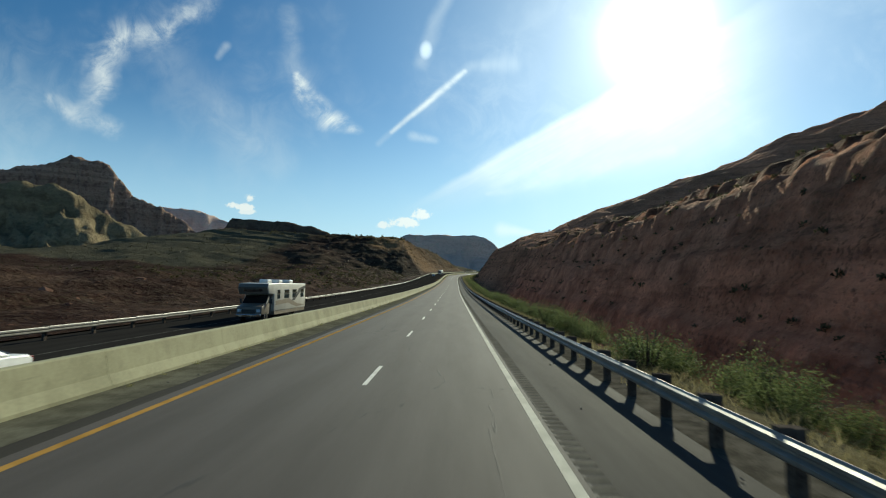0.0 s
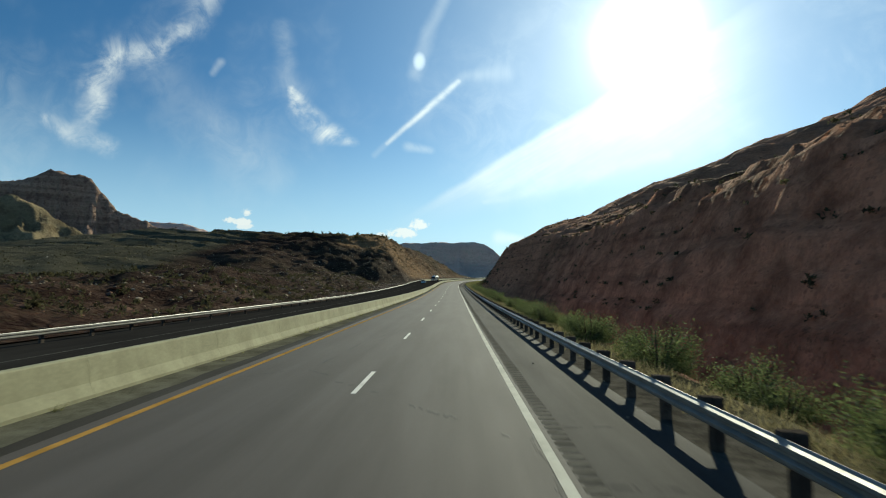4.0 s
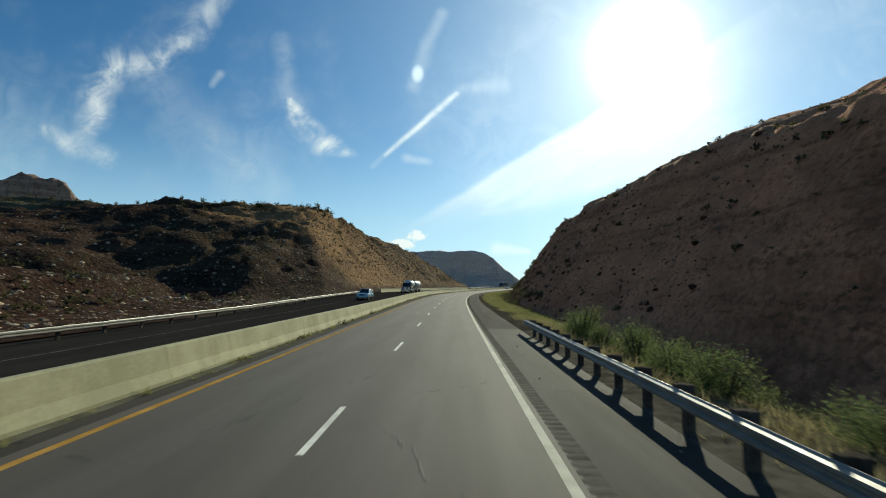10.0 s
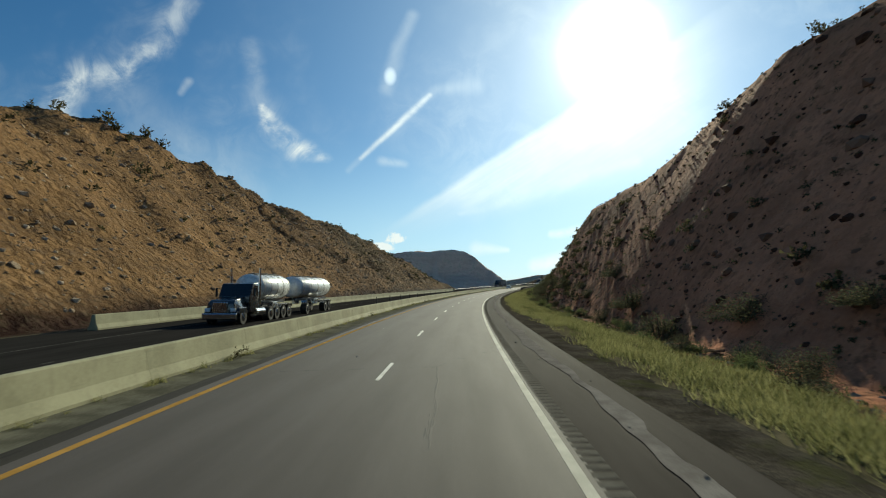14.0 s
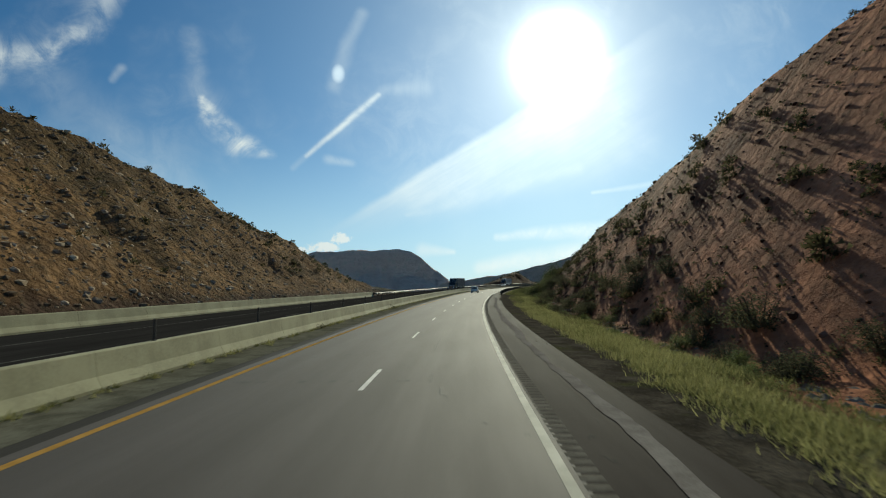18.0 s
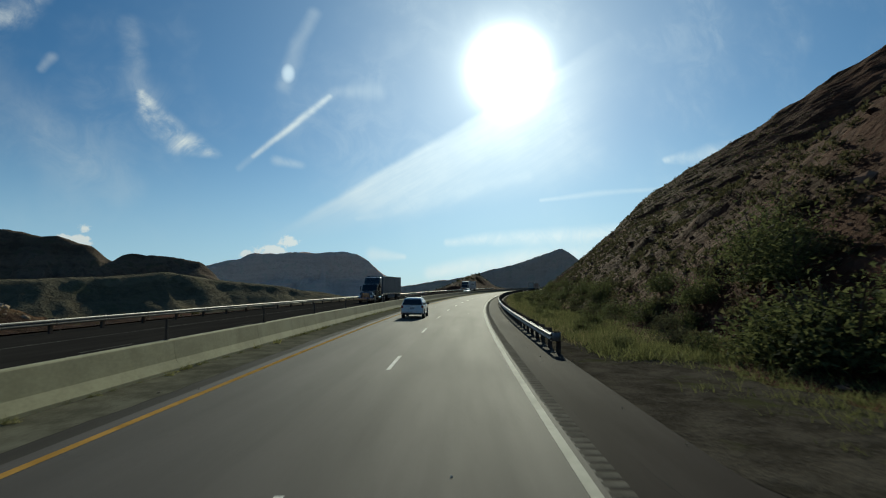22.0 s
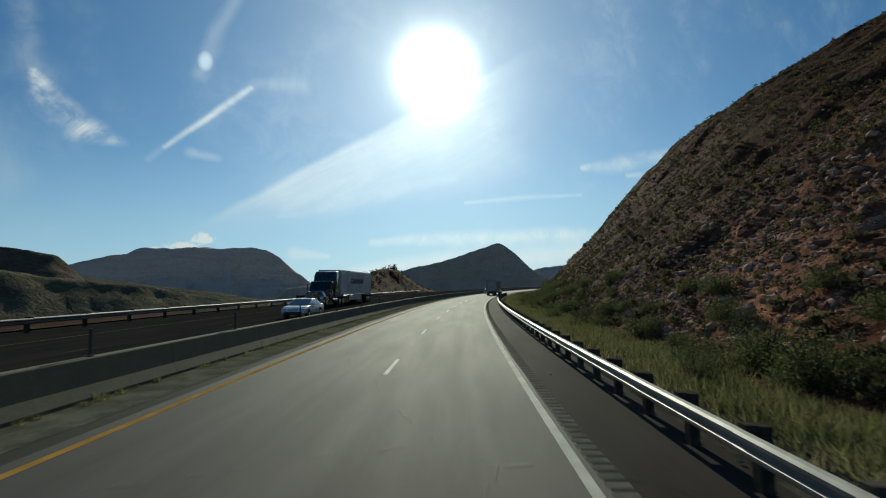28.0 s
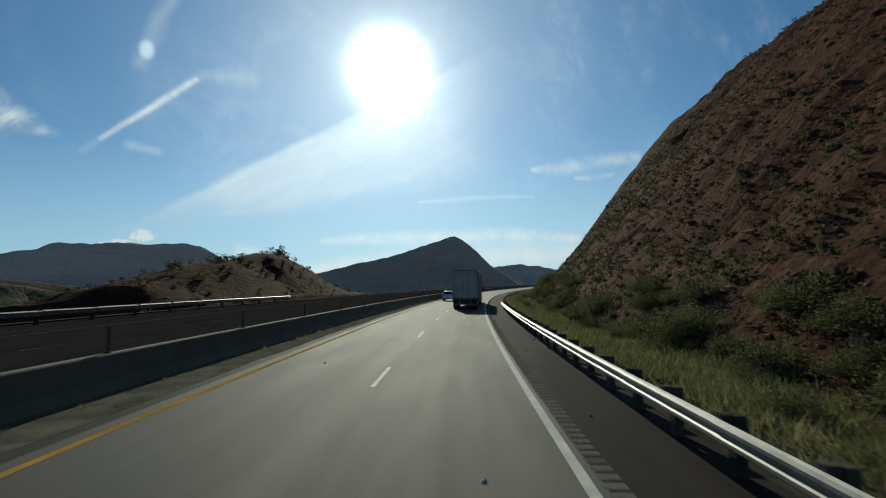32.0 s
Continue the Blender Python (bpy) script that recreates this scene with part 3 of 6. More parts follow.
MAT = {
    "asphalt": asphalt_material("asphalt_lanes", (0.052, 0.0435, 0.0385), (0.087, 0.0745, 0.067), True, 0.30),
    "asphalt_black": asphalt_material("asphalt_oncoming", (0.020, 0.0185, 0.0172), (0.036, 0.0335, 0.031), False, 0.0),
    "asphalt_inner": asphalt_material("asphalt_inner_shoulder", (0.034, 0.031, 0.027), (0.062, 0.057, 0.050), False, 0.05),
    "asphalt_pale": asphalt_material("asphalt_old_shoulder", (0.036, 0.0325, 0.0295), (0.066, 0.0605, 0.0555), False, 0.05),
    "asphalt_dark": asphalt_material("asphalt_shoulder", (0.027, 0.0215, 0.019), (0.046, 0.038, 0.034), False, 0.02),
    "paint_white": surface("road_paint_white", (0.36, 0.345, 0.275), (0.54, 0.52, 0.43), 1.5, 0.88, fine=40, place="pos"),
    "paint_dash": surface("road_paint_dash", (0.50, 0.485, 0.43), (0.74, 0.725, 0.66), 1.5, 0.85, fine=40, place="pos"),
    "paint_faint": surface("worn_road_paint", (0.05, 0.05, 0.045), (0.15, 0.145, 0.125), 1.5, 0.9, fine=30, place="pos"),
    "paint_yellow": surface("road_paint_yellow", (0.31, 0.175, 0.048), (0.46, 0.268, 0.08), 1.5, 0.9, fine=40, place="pos"),
    "concrete": concrete_material(),
    "gravel": surface("shoulder_gravel", (0.050, 0.045, 0.036), (0.125, 0.112, 0.092), 2.0, 0.95, fine=28, relief=0.8, dist=0.03, place="pos"),
    "dust": surface("dusty_gutter", (0.075, 0.071, 0.053), (0.15, 0.143, 0.108), 1.2, 0.95, fine=20, relief=0.5, dist=0.02, place="pos"),
    "rumble": surface("rumble_asphalt", (0.10, 0.092, 0.076), (0.17, 0.157, 0.13), 2.0, 0.92, fine=30, relief=0.4, place="pos"),
    "curb": surface("pale_asphalt_edge", (0.15, 0.134, 0.118), (0.25, 0.23, 0.205), 1.5, 0.95, fine=25, relief=0.5, place="pos"),
    "steel": surface("galvanised_steel", (0.175, 0.166, 0.150), (0.255, 0.243, 0.222), 3.0, 0.54, 0.45, fine=18, relief=0.05, vary=0.1),
    "post": surface("weathered_timber_post", (0.055, 0.045, 0.038), (0.11, 0.09, 0.075), 6.0, 0.9, fine=45, relief=0.4, vary=0.2),
    "dirt": surface("dark_roadside_dirt", (0.036, 0.031, 0.024), (0.088, 0.076, 0.060), 1.1, 0.97, fine=11, relief=1.0, dist=0.12, spots=(0.055, 0.056, 0.025), place="pos"),
    "verge": surface("verge_soil", (0.072, 0.062, 0.038), (0.15, 0.128, 0.078), 0.8, 0.95, fine=14, relief=0.8, dist=0.05, spots=(0.10, 0.10, 0.042), place="pos"),
    "right": rock_material("red_scrub_slope", (0.034, 0.0125, 0.008), (0.094, 0.037, 0.0215), (0.16, 0.076, 0.048), (0.043, 0.035, 0.017), 0.22, 0.5, (0.40, 0.172, 0.096), 0.3),
    "knoll": rock_material("red_knoll_rock", (0.026, 0.009, 0.006), (0.072, 0.026, 0.0155), (0.10, 0.045, 0.03), (0.043, 0.035, 0.017), 0.2, 0.3, (0.17, 0.062, 0.036), 0.3),
    "left": rock_material("tan_scrub_slope", (0.018, 0.0088, 0.0066), (0.050, 0.0255, 0.0180), (0.125, 0.086, 0.06), (0.044, 0.041, 0.022), 0.35, 0.55, (0.19, 0.110, 0.051), 0.5),
    "flat": rock_material("desert_flat", (0.052, 0.042, 0.028), (0.095, 0.078, 0.052), (0.14, 0.115, 0.08), (0.05, 0.048, 0.024), 0.2, 0.7),
    # far paler than its rock: the haze in front is put into the colour
    "mesa": far_material("hazed_mesa_rock", (0.60, 0.415, 0.34), (0.77, 0.55, 0.455), (0.52, 0.41, 0.32)),
    "butte": far_material("far_butte_rock", (0.17, 0.105, 0.08), (0.44, 0.29, 0.215), (0.17, 0.125, 0.09)),
    "foothill": far_material("foothill_clay", (0.14, 0.105, 0.062), (0.31, 0.24, 0.145), (0.14, 0.115, 0.065)),
    "brown_hill": far_material("brown_hill_rock", (0.075, 0.054, 0.04), (0.15, 0.11, 0.082), (0.075, 0.066, 0.04)),
    "scrub_soil": far_material("scrub_hill_soil", (0.085, 0.071, 0.046), (0.155, 0.13, 0.086), (0.08, 0.073, 0.04)),
    "valley": far_material("valley_scrub_soil", (0.066, 0.055, 0.034), (0.14, 0.116, 0.074), (0.075, 0.068, 0.036)),
    # lightened likewise, with haze over the pointed hill painted in
    "pyramid": far_material("hazed_hill_rock", (0.60, 0.385, 0.28), (0.76, 0.50, 0.37), (0.50, 0.37, 0.25)),
    "leaf": leaf_material("shrub_leaf", (0.072, 0.092, 0.034), (0.20, 0.228, 0.092)),
    "greybush": leaf_material("dry_grey_bush", (0.045, 0.046, 0.027), (0.115, 0.112, 0.064), 0.85),
    "scrub": leaf_material("desert_scrub_leaf", (0.040, 0.037, 0.019), (0.108, 0.098, 0.052), 0.8),
    "brush": leaf_material("dark_thicket_leaf", (0.046, 0.054, 0.022), (0.14, 0.148, 0.063), 0.7),
    "grass": leaf_material("roadside_grass", (0.125, 0.132, 0.05), (0.34, 0.32, 0.145), 0.7),
    "sedge": leaf_material("dark_verge_grass", (0.068, 0.075, 0.029), (0.19, 0.188, 0.08), 0.7),
    "drygrass": leaf_material("dry_grass", (0.16, 0.135, 0.068), (0.32, 0.275, 0.15), 0.8),
    "twig": surface("twig_bark", (0.07, 0.05, 0.035), (0.13, 0.10, 0.07), 8.0, 0.9, fine=50),
    "stone": stone_material("slope_stone", (0.05, 0.022, 0.0145), (0.23, 0.128, 0.086)),
    "rubble": stone_material("pink_rubble", (0.13, 0.064, 0.045), (0.52, 0.33, 0.245)),
    "cutstone": stone_material("tan_cut_stone", (0.15, 0.108, 0.071), (0.52, 0.41, 0.29)),
    "stone_pale": surface("pale_wash_stone", (0.16, 0.135, 0.105), (0.30, 0.26, 0.21), 0.6, 0.95, fine=6, relief=0.5, dist=0.05, place="pos"),
    "white_paint": plain("white_car_paint", (0.84, 0.84, 0.82), 0.3, 0.0, 0.4),
    "blue_paint": plain("blue_car_paint", (0.26, 0.48, 0.64), 0.25, 0.1, 0.6),
    "black_paint": plain("black_cab_paint", (0.018, 0.018, 0.022), 0.25, 0.0, 0.6),
    "trailer_white": surface("trailer_panel_white", (0.52, 0.52, 0.50), (0.70, 0.70, 0.68), 0.7, 0.45, fine=9, relief=0.03),
    "trailer_grey": surface("trailer_panel_dusty", (0.40, 0.335, 0.285), (0.56, 0.49, 0.425), 0.6, 0.7, fine=8, relief=0.05, spots=(0.30, 0.24, 0.20)),
    "trailer_blue": surface("trailer_panel_blue", (0.045, 0.075, 0.115), (0.07, 0.105, 0.15), 0.7, 0.45, fine=9, relief=0.05),
    "aluminium": surface("polished_tank", (0.62, 0.62, 0.62), (0.78, 0.78, 0.77), 0.8, 0.24, 0.9, fine=6, relief=0.02),
    "tank_white": surface("white_tank_paint", (0.62, 0.63, 0.62), (0.76, 0.76, 0.74), 0.8, 0.3, 0.1, fine=6, relief=0.02),
    "chrome": plain("chrome_trim", (0.7, 0.7, 0.7), 0.12, 1.0),
    "glass": plain("tinted_glass", (0.012, 0.014, 0.016), 0.06, 0.0, 0.5),
    "rubber": plain("tyre_rubber", (0.022, 0.021, 0.020), 0.85),
    "black": plain("black_plastic", (0.025, 0.025, 0.025), 0.55),
    "frame": plain("chassis_black", (0.03, 0.03, 0.032), 0.5, 0.3),
    "red_lamp": plain("red_lamp_lens", (0.30, 0.035, 0.03), 0.2),
    "lamp": plain("clear_lamp_lens", (0.75, 0.76, 0.78), 0.1),
    # dark tan that holds the shade on the camper's front
    "camper_front": plain("camper_front_shaded_tan", (0.17, 0.14, 0.11), 0.5),
    "camper_body": surface("camper_panel", (0.46, 0.44, 0.39), (0.58, 0.56, 0.50), 0.7, 0.45, fine=9, relief=0.03),
    "tan_stripe": plain("camper_stripe", (0.30, 0.25, 0.19), 0.4),
    "plate": plain("plate_plain", (0.42, 0.43, 0.44), 0.5),
}


# ---- helpers for meshes ----
def mesh_np(name, verts, faces, mats, smooth=True, uv=None, attr=None):
    me = bpy.data.meshes.new(name)
    verts = np.asarray(verts, dtype=np.float32)
    if isinstance(faces, np.ndarray):
        n, k = faces.shape
        me.vertices.add(len(verts))
        me.vertices.foreach_set("co", verts.ravel())
        me.loops.add(n * k)
        me.loops.foreach_set("vertex_index", faces.astype(np.int32).ravel())
        me.polygons.add(n)
        me.polygons.foreach_set("loop_start", np.arange(0, n * k, k, dtype=np.int32))
        me.update(calc_edges=True)
    else:
        me.from_pydata(verts.tolist(), [], faces)
    for m in mats if isinstance(mats, (list, tuple)) else [mats]:
        me.materials.append(m)
    me.polygons.foreach_set("use_smooth", np.full(len(me.polygons), smooth, dtype=bool))
    if uv is not None:
        lay = me.uv_layers.new(name="metres")
        idx = np.empty(len(me.loops), dtype=np.int32)
        me.loops.foreach_get("vertex_index", idx)
        lay.data.foreach_set("uv", np.asarray(uv, dtype=np.float32)[idx].ravel())
    if attr is not None:
        a = me.attributes.new("cut", "FLOAT", "POINT")
        a.data.foreach_set("value", np.asarray(attr, dtype=np.float32))
    me.validate()
    return me


def grid_faces(n, m, flip=False):
    i, j = np.meshgrid(np.arange(n - 1), np.arange(m - 1), indexing="ij")
    a = (i * m + j).ravel()
    q = np.stack([a, a + 1, a + m + 1, a + m], 1)
    return q[:, ::-1] if flip else q


def lattice(ix, iy, seed):
    h = (ix.astype(np.int64) * 374761393 + iy.astype(np.int64) * 668265263 + seed * 1442695041) & 0xFFFFFFFF
    h = ((h ^ (h >> 13)) * 1274126177) & 0xFFFFFFFF
    return ((h ^ (h >> 16)) & 0xFFFF) / 65535.0


def vnoise(x, y, seed=0):
    ix, iy = np.floor(x), np.floor(y)
    fx, fy = x - ix, y - iy
    fx, fy = fx * fx * (3 - 2 * fx), fy * fy * (3 - 2 * fy)
    a, b = lattice(ix, iy, seed), lattice(ix + 1, iy, seed)
    c, d = lattice(ix, iy + 1, seed), lattice(ix + 1, iy + 1, seed)
    return (a * (1 - fx) + b * fx) * (1 - fy) + (c * (1 - fx) + d * fx) * fy - 0.5


def fbm(x, y, seed=0, octaves=4, gain=0.5):
    x, y = np.asarray(x, float), np.asarray(y, float)
    total, amp = 0.0, 1.0
    for o in range(octaves):
        total = total + amp * vnoise(x * 2 ** o + o * 17.3, y * 2 ** o - o * 9.1, seed + o)
        amp *= gain
    return total


def sstep(a, b, x):
    t = np.clip((np.asarray(x, float) - a) / (b - a), 0, 1)
    return t * t * (3 - 2 * t)


def keyed(s, xs, ys):
    return np.interp(s, xs, ys)


BANK = np.interp(LINE[0], np.array(ROWS)[:, 1], smooth(np.array(ROWS)[:, 4], 12))


def base_h(s, d):
    """The banked road's own height, carried level beyond its edges."""
    return -np.tan(np.radians(np.interp(s, LINE[0], BANK))) * np.clip(d, -23.0, 5.0) + opp_h(s, d)


K_AT = [-80, 100, 220, 330, 360, 400, 430, 460, 500, 540, 590, 640, 720, 800, 870, 932, 1000, 1060, 1150]
K_LOW = [1.6, 1.62, 1.68, 1.414, 1.418, 1.497, 1.388, 1.405, 1.546, 1.304, 1.098, 0.665, 0.729, 0.839, 0.963, 0.987, 1.276, 0.35, 0.1]
K_HIGH = [0.33, 0.32, 0.32, 0.332, 0.404, 0.405, 0.38, 0.388, 0.406, 0.415, 0.25, 0.24, 0.28, 0.42, 0.555, 0.557, 0.494, 0.15, 0.1]


# ---- the land beside the road: height above the lane as a function of station and offset ----
def land_right(s, d):
    toe = keyed(s, [-80, 300, 345, 380, 540, 600, 660, 740, 850, 950, 1100, 1500], [26, 26, 19, 13, 12.5, 12, 12, 11.5, 11.5, 11, 14, 30])
    toe_h = keyed(s, [-80, 290, 350, 390, 535, 560, 605, 640, 1500], [-9, -9, -3.0, -1.0, -1.0, -0.2, -0.2, -0.8, -0.9])
    k1 = keyed(s, K_AT, K_LOW)
    brk = keyed(s, [-80, 300, 345, 380, 430, 560, 590, 640, 720, 800, 932, 1050, 1150], [44, 44, 38, 28.5, 26.5, 25.5, 25, 34, 40, 50, 75, 45, 30])
    k2 = keyed(s, K_AT, K_HIGH)
    ridge = keyed(s, [-80, 120, 300, 527, 600, 720, 940, 1060, 1200], [330, 330, 300, 330, 160, 160, 240, 120, 60])
    h = np.where(d < toe, toe_h * sstep(5.0, toe - 1.0, d), 0.0)
    a = np.clip(d - toe, 0, np.maximum(brk - toe, 1))
    b = np.clip(d - brk, 0, np.maximum(ridge - brk, 1))
    up = a * k1 + b * k2 + np.clip(d - ridge, 0, None) * 0.05
    h = h + np.where(d >= toe, toe_h + up, 0.0)
    rise = np.clip((d - toe) / 12.0, 0, 1)
    ledge = sstep(345, 270, s)
    rough = fbm(s / 31.0 + d / 90.0, d / 23.0, 3, 4) * (2.4 + 0.02 * d)
    # spurs and gullies that run down the slope, broken blocks and benches
    bent = s + fbm(s / 26.0, d / 24.0, 71, 3) * 5.0
    spur = -np.abs(fbm(bent / 15.0, d / 24.0 + s / 60.0, 21, 4)) * (2.3 - 1.1 * ledge) - np.abs(fbm(bent / 6.0, d / 7.5, 15, 3)) * (1.2 + 0.6 * ledge)
    knob = fbm(s / 2.6, d / 2.4, 77, 3) * (0.8 + 0.6 * ledge)
    step = ledge * (np.round((up + 2) / 5.0) * 5.0 - up - 2) * 0.4 * np.clip((d - toe) / 4, 0, 1)
    near = fbm(s / 4.0, d / 3.0, 31, 3) * 0.30 * sstep(4.6, 8.0, d)
    calm = 1 - (0.55 + 0.32 * sstep(430, 470, s)) * sstep(385, 425, s) * sstep(620, 585, s)
    return h + (rough + (spur + knob) * calm) * rise + step + near * (1 - rise) + base_h(s, d) - 0.075


CREST_AT = [-80, 420, 440, 465, 512, 545, 560, 572, 582, 592, 604, 615]
CREST = [27.49, 27.05, 29.64, 30.47, 26.51, 23.59, 20.18, 16.99, 11.06, 5.33, 0.0, -2.0]
CUT_AT = [300, 400, 440, 500, 540, 560, 580, 600, 620]
CUT_K = [0.7, 0.92, 0.95, 0.94, 0.87, 0.81, 0.74, 0.6, 0.4]
KNOLL_AT = [849, 854, 861, 868, 876, 890, 903, 911, 920, 930]
KNOLL = [0.0, 2.4, 3.6, 5.2, 7.2, 8.8, 8.5, 6.8, 2.5, 0.0]


def land_left(s, d):
    e = -d - 25.0
    foot, brow = keyed(e, [0, 60, 150, 400], [366, 330, 285, 245]), keyed(e, [0, 60, 150, 400], [432, 436, 428, 415])
    front = np.clip((s - foot) / (brow - foot), 0, 1) ** keyed(e, [20, 60], [1.45, 1.0])
    top = keyed(s, CREST_AT, CREST)
    plate = front * (top + np.clip(e - 30, 0, 125) * 0.045) * keyed(e, [0, 190, 245, 285, 400], [1, 1, 0.75, 0.35, 0.2])
    low = keyed(s, [-80, 250, 600, 640, 700, 1500], [0, 0, 0, -4, -13, -13])
    low = np.where(low < 0, np.maximum(low, -0.35 * np.clip(e, 0, None)), 0.0)
    bank = keyed(s, [-80, 40, 120, 220, 300, 380, 440], [1.6, 2.2, 2.8, 2.6, 3.5, 3.5, 0.0]) * sstep(3, 22, e) * (1 + 1.6 * fbm(s / 22.0, e / 17.0, 41, 4)) * (0.25 + 0.75 * sstep(110, 45, e))
    far = sstep(110, 420, e) * keyed(s, [-80, 200, 420, 600, 700], [5, 8, 4, 0, 0])
    cut = np.clip(e, 0, None) * keyed(s, CUT_AT, CUT_K)
    h = np.where(plate > 0.05, np.minimum(plate, cut), 0.0) + low + bank + far
    # the red knoll beyond the guardrail of the last bend
    knoll = keyed(s, KNOLL_AT, KNOLL) * sstep(-32.0, -44.0, d) * sstep(-62, -47, d)
    h = np.where(knoll > 0.05, np.maximum(h, knoll * (1 + 0.22 * fbm(s / 14.0, d / 12.0, 83, 4))), h)
    rise = np.clip(e / 9.0, 0, 1)
    rough = fbm(s / 24.0, d / 20.0, 53, 5) * (2.2 + 0.02 * e) + (fbm(s / 5.0, d / 4.5, 57, 3) * 1.5 - np.abs(fbm(s / 3.0, d / 2.8, 59, 2)) * 1.3) * (0.35 + 0.65 * sstep(330, 400, s))
    gully = -np.abs(fbm(s / 13.0, d / 90.0, 61, 3)) * 5.0 * front * sstep(6, 30, e) * sstep(560, 500, s)
    rough = rough * (1 - 0.6 * sstep(80, 140, e) * sstep(470, 430, s))
    return h + rough * rise * (0.55 + 0.45 * sstep(640, 600, s) - 0.28 * sstep(846, 862, s)) + gully + base_h(s, d)


def land_height(s, d):
    s, d = np.broadcast_arrays(np.asarray(s, float), np.asarray(d, float))
    return np.where(d > 0, land_right(s, np.maximum(d, 3.0)), land_left(s, np.minimum(d, -22.0)))


def land_mesh(name, offs, s0, s1, step, mat, flip, cut=None):
    st = np.arange(s0, s1 + 0.1, step)
    S, D = np.meshgrid(st, offs, indexing="ij")
    P = land_pt(S, D, land_height(S, D)).reshape(-1, 3)
    attr = cut(S, D).ravel() if cut else None
    return mesh_np(name, P, grid_faces(len(st), len(offs), flip), mat, True, None, attr)


def offsets(a, near, b, far):
    out = [a]
    while out[-1] < b:
        out.append(out[-1] + min(near + 0.022 * (out[-1] - a), far))
    return np.array(out)


def cut_left(S, D):
    e = -D - 25
    fresh = (1 - 0.42 * sstep(455, 495, S)) * sstep(380, 414, S - 0.25 * e) * sstep(0, 3, e) * sstep(640, 585, S) * sstep(62, 44, e)
    olive = sstep(70, 150, e) * sstep(280, 330, S) * sstep(470, 440, S)
    return fresh - olive


def glare_rubble_right(S, D):
    # veiling glare over the shaded slope put in as paler rock; pink rubble too
    return (0.42 * sstep(610, 560, S) + 0.35 * sstep(550, 480, S) + 0.25 * sstep(470, 430, S) - (0.35 + 0.6 * sstep(42, 56, D)) * sstep(345, 300, S) + 0.3 * sstep(690, 725, S) * sstep(775, 745, S)) * sstep(6, 14, D)


tagged(new("hillside_right", land_mesh("hillside_right", offsets(8.2, 0.6, 430, 14), -80, 1120, 0.85, MAT["right"], True, glare_rubble_right)),
       "red-brown rocky desert hillside with scrub and ledges", "hillside", kind="structure")
tagged(new("verge", land_mesh("verge", np.arange(4.55, 8.21, 0.365), -80, 1120, 1.1, MAT["verge"], True)),
       "grassy gravel verge beside the shoulder", "verge", kind="structure")
tagged(new("hillside_left", land_mesh("hillside_left", -offsets(23.4, 0.6, 460, 14), -80, 846.2, 1.1, MAT["left"], False, cut_left)),
       "tan roadcut hill and scrub-covered desert slope", "hillside", kind="structure")
tagged(new("knoll", land_mesh("knoll", -offsets(23.4, 0.6, 460, 14), 846.2, 1120, 1.1, MAT["knoll"], False, lambda S, D: 0.12 + 0 * S)),
       "red-brown rocky knoll beyond the guardrail", "hillside", kind="structure")


def build_ground():
    n = 120
    t = np.linspace(-1, 1, n)
    ax = np.sign(t) * np.abs(t) ** 1.6 * 4600
    X, Y = np.meshgrid(ax, ax + 700, indexing="ij")
    Z = -17 + fbm(X / 500, Y / 500, 71, 4) * 10 + np.clip(np.hypot(X, Y - 700) - 900, 0, None) * 0.006
    inner = np.hypot(np.maximum(np.abs(X - 120) - 420, 0), np.maximum(np.abs(Y - 520) - 640, 0))
    Z = np.where(inner <= 0, -22.0, Z)
    me = mesh_np("ground", np.stack([X, Y, Z], -1).reshape(-1, 3), grid_faces(n, n, False), MAT["flat"])
    me.flip_normals()
    return tagged(new("ground", me), "wide desert valley floor with sparse scrub", "ground", kind="structure")


build_ground()


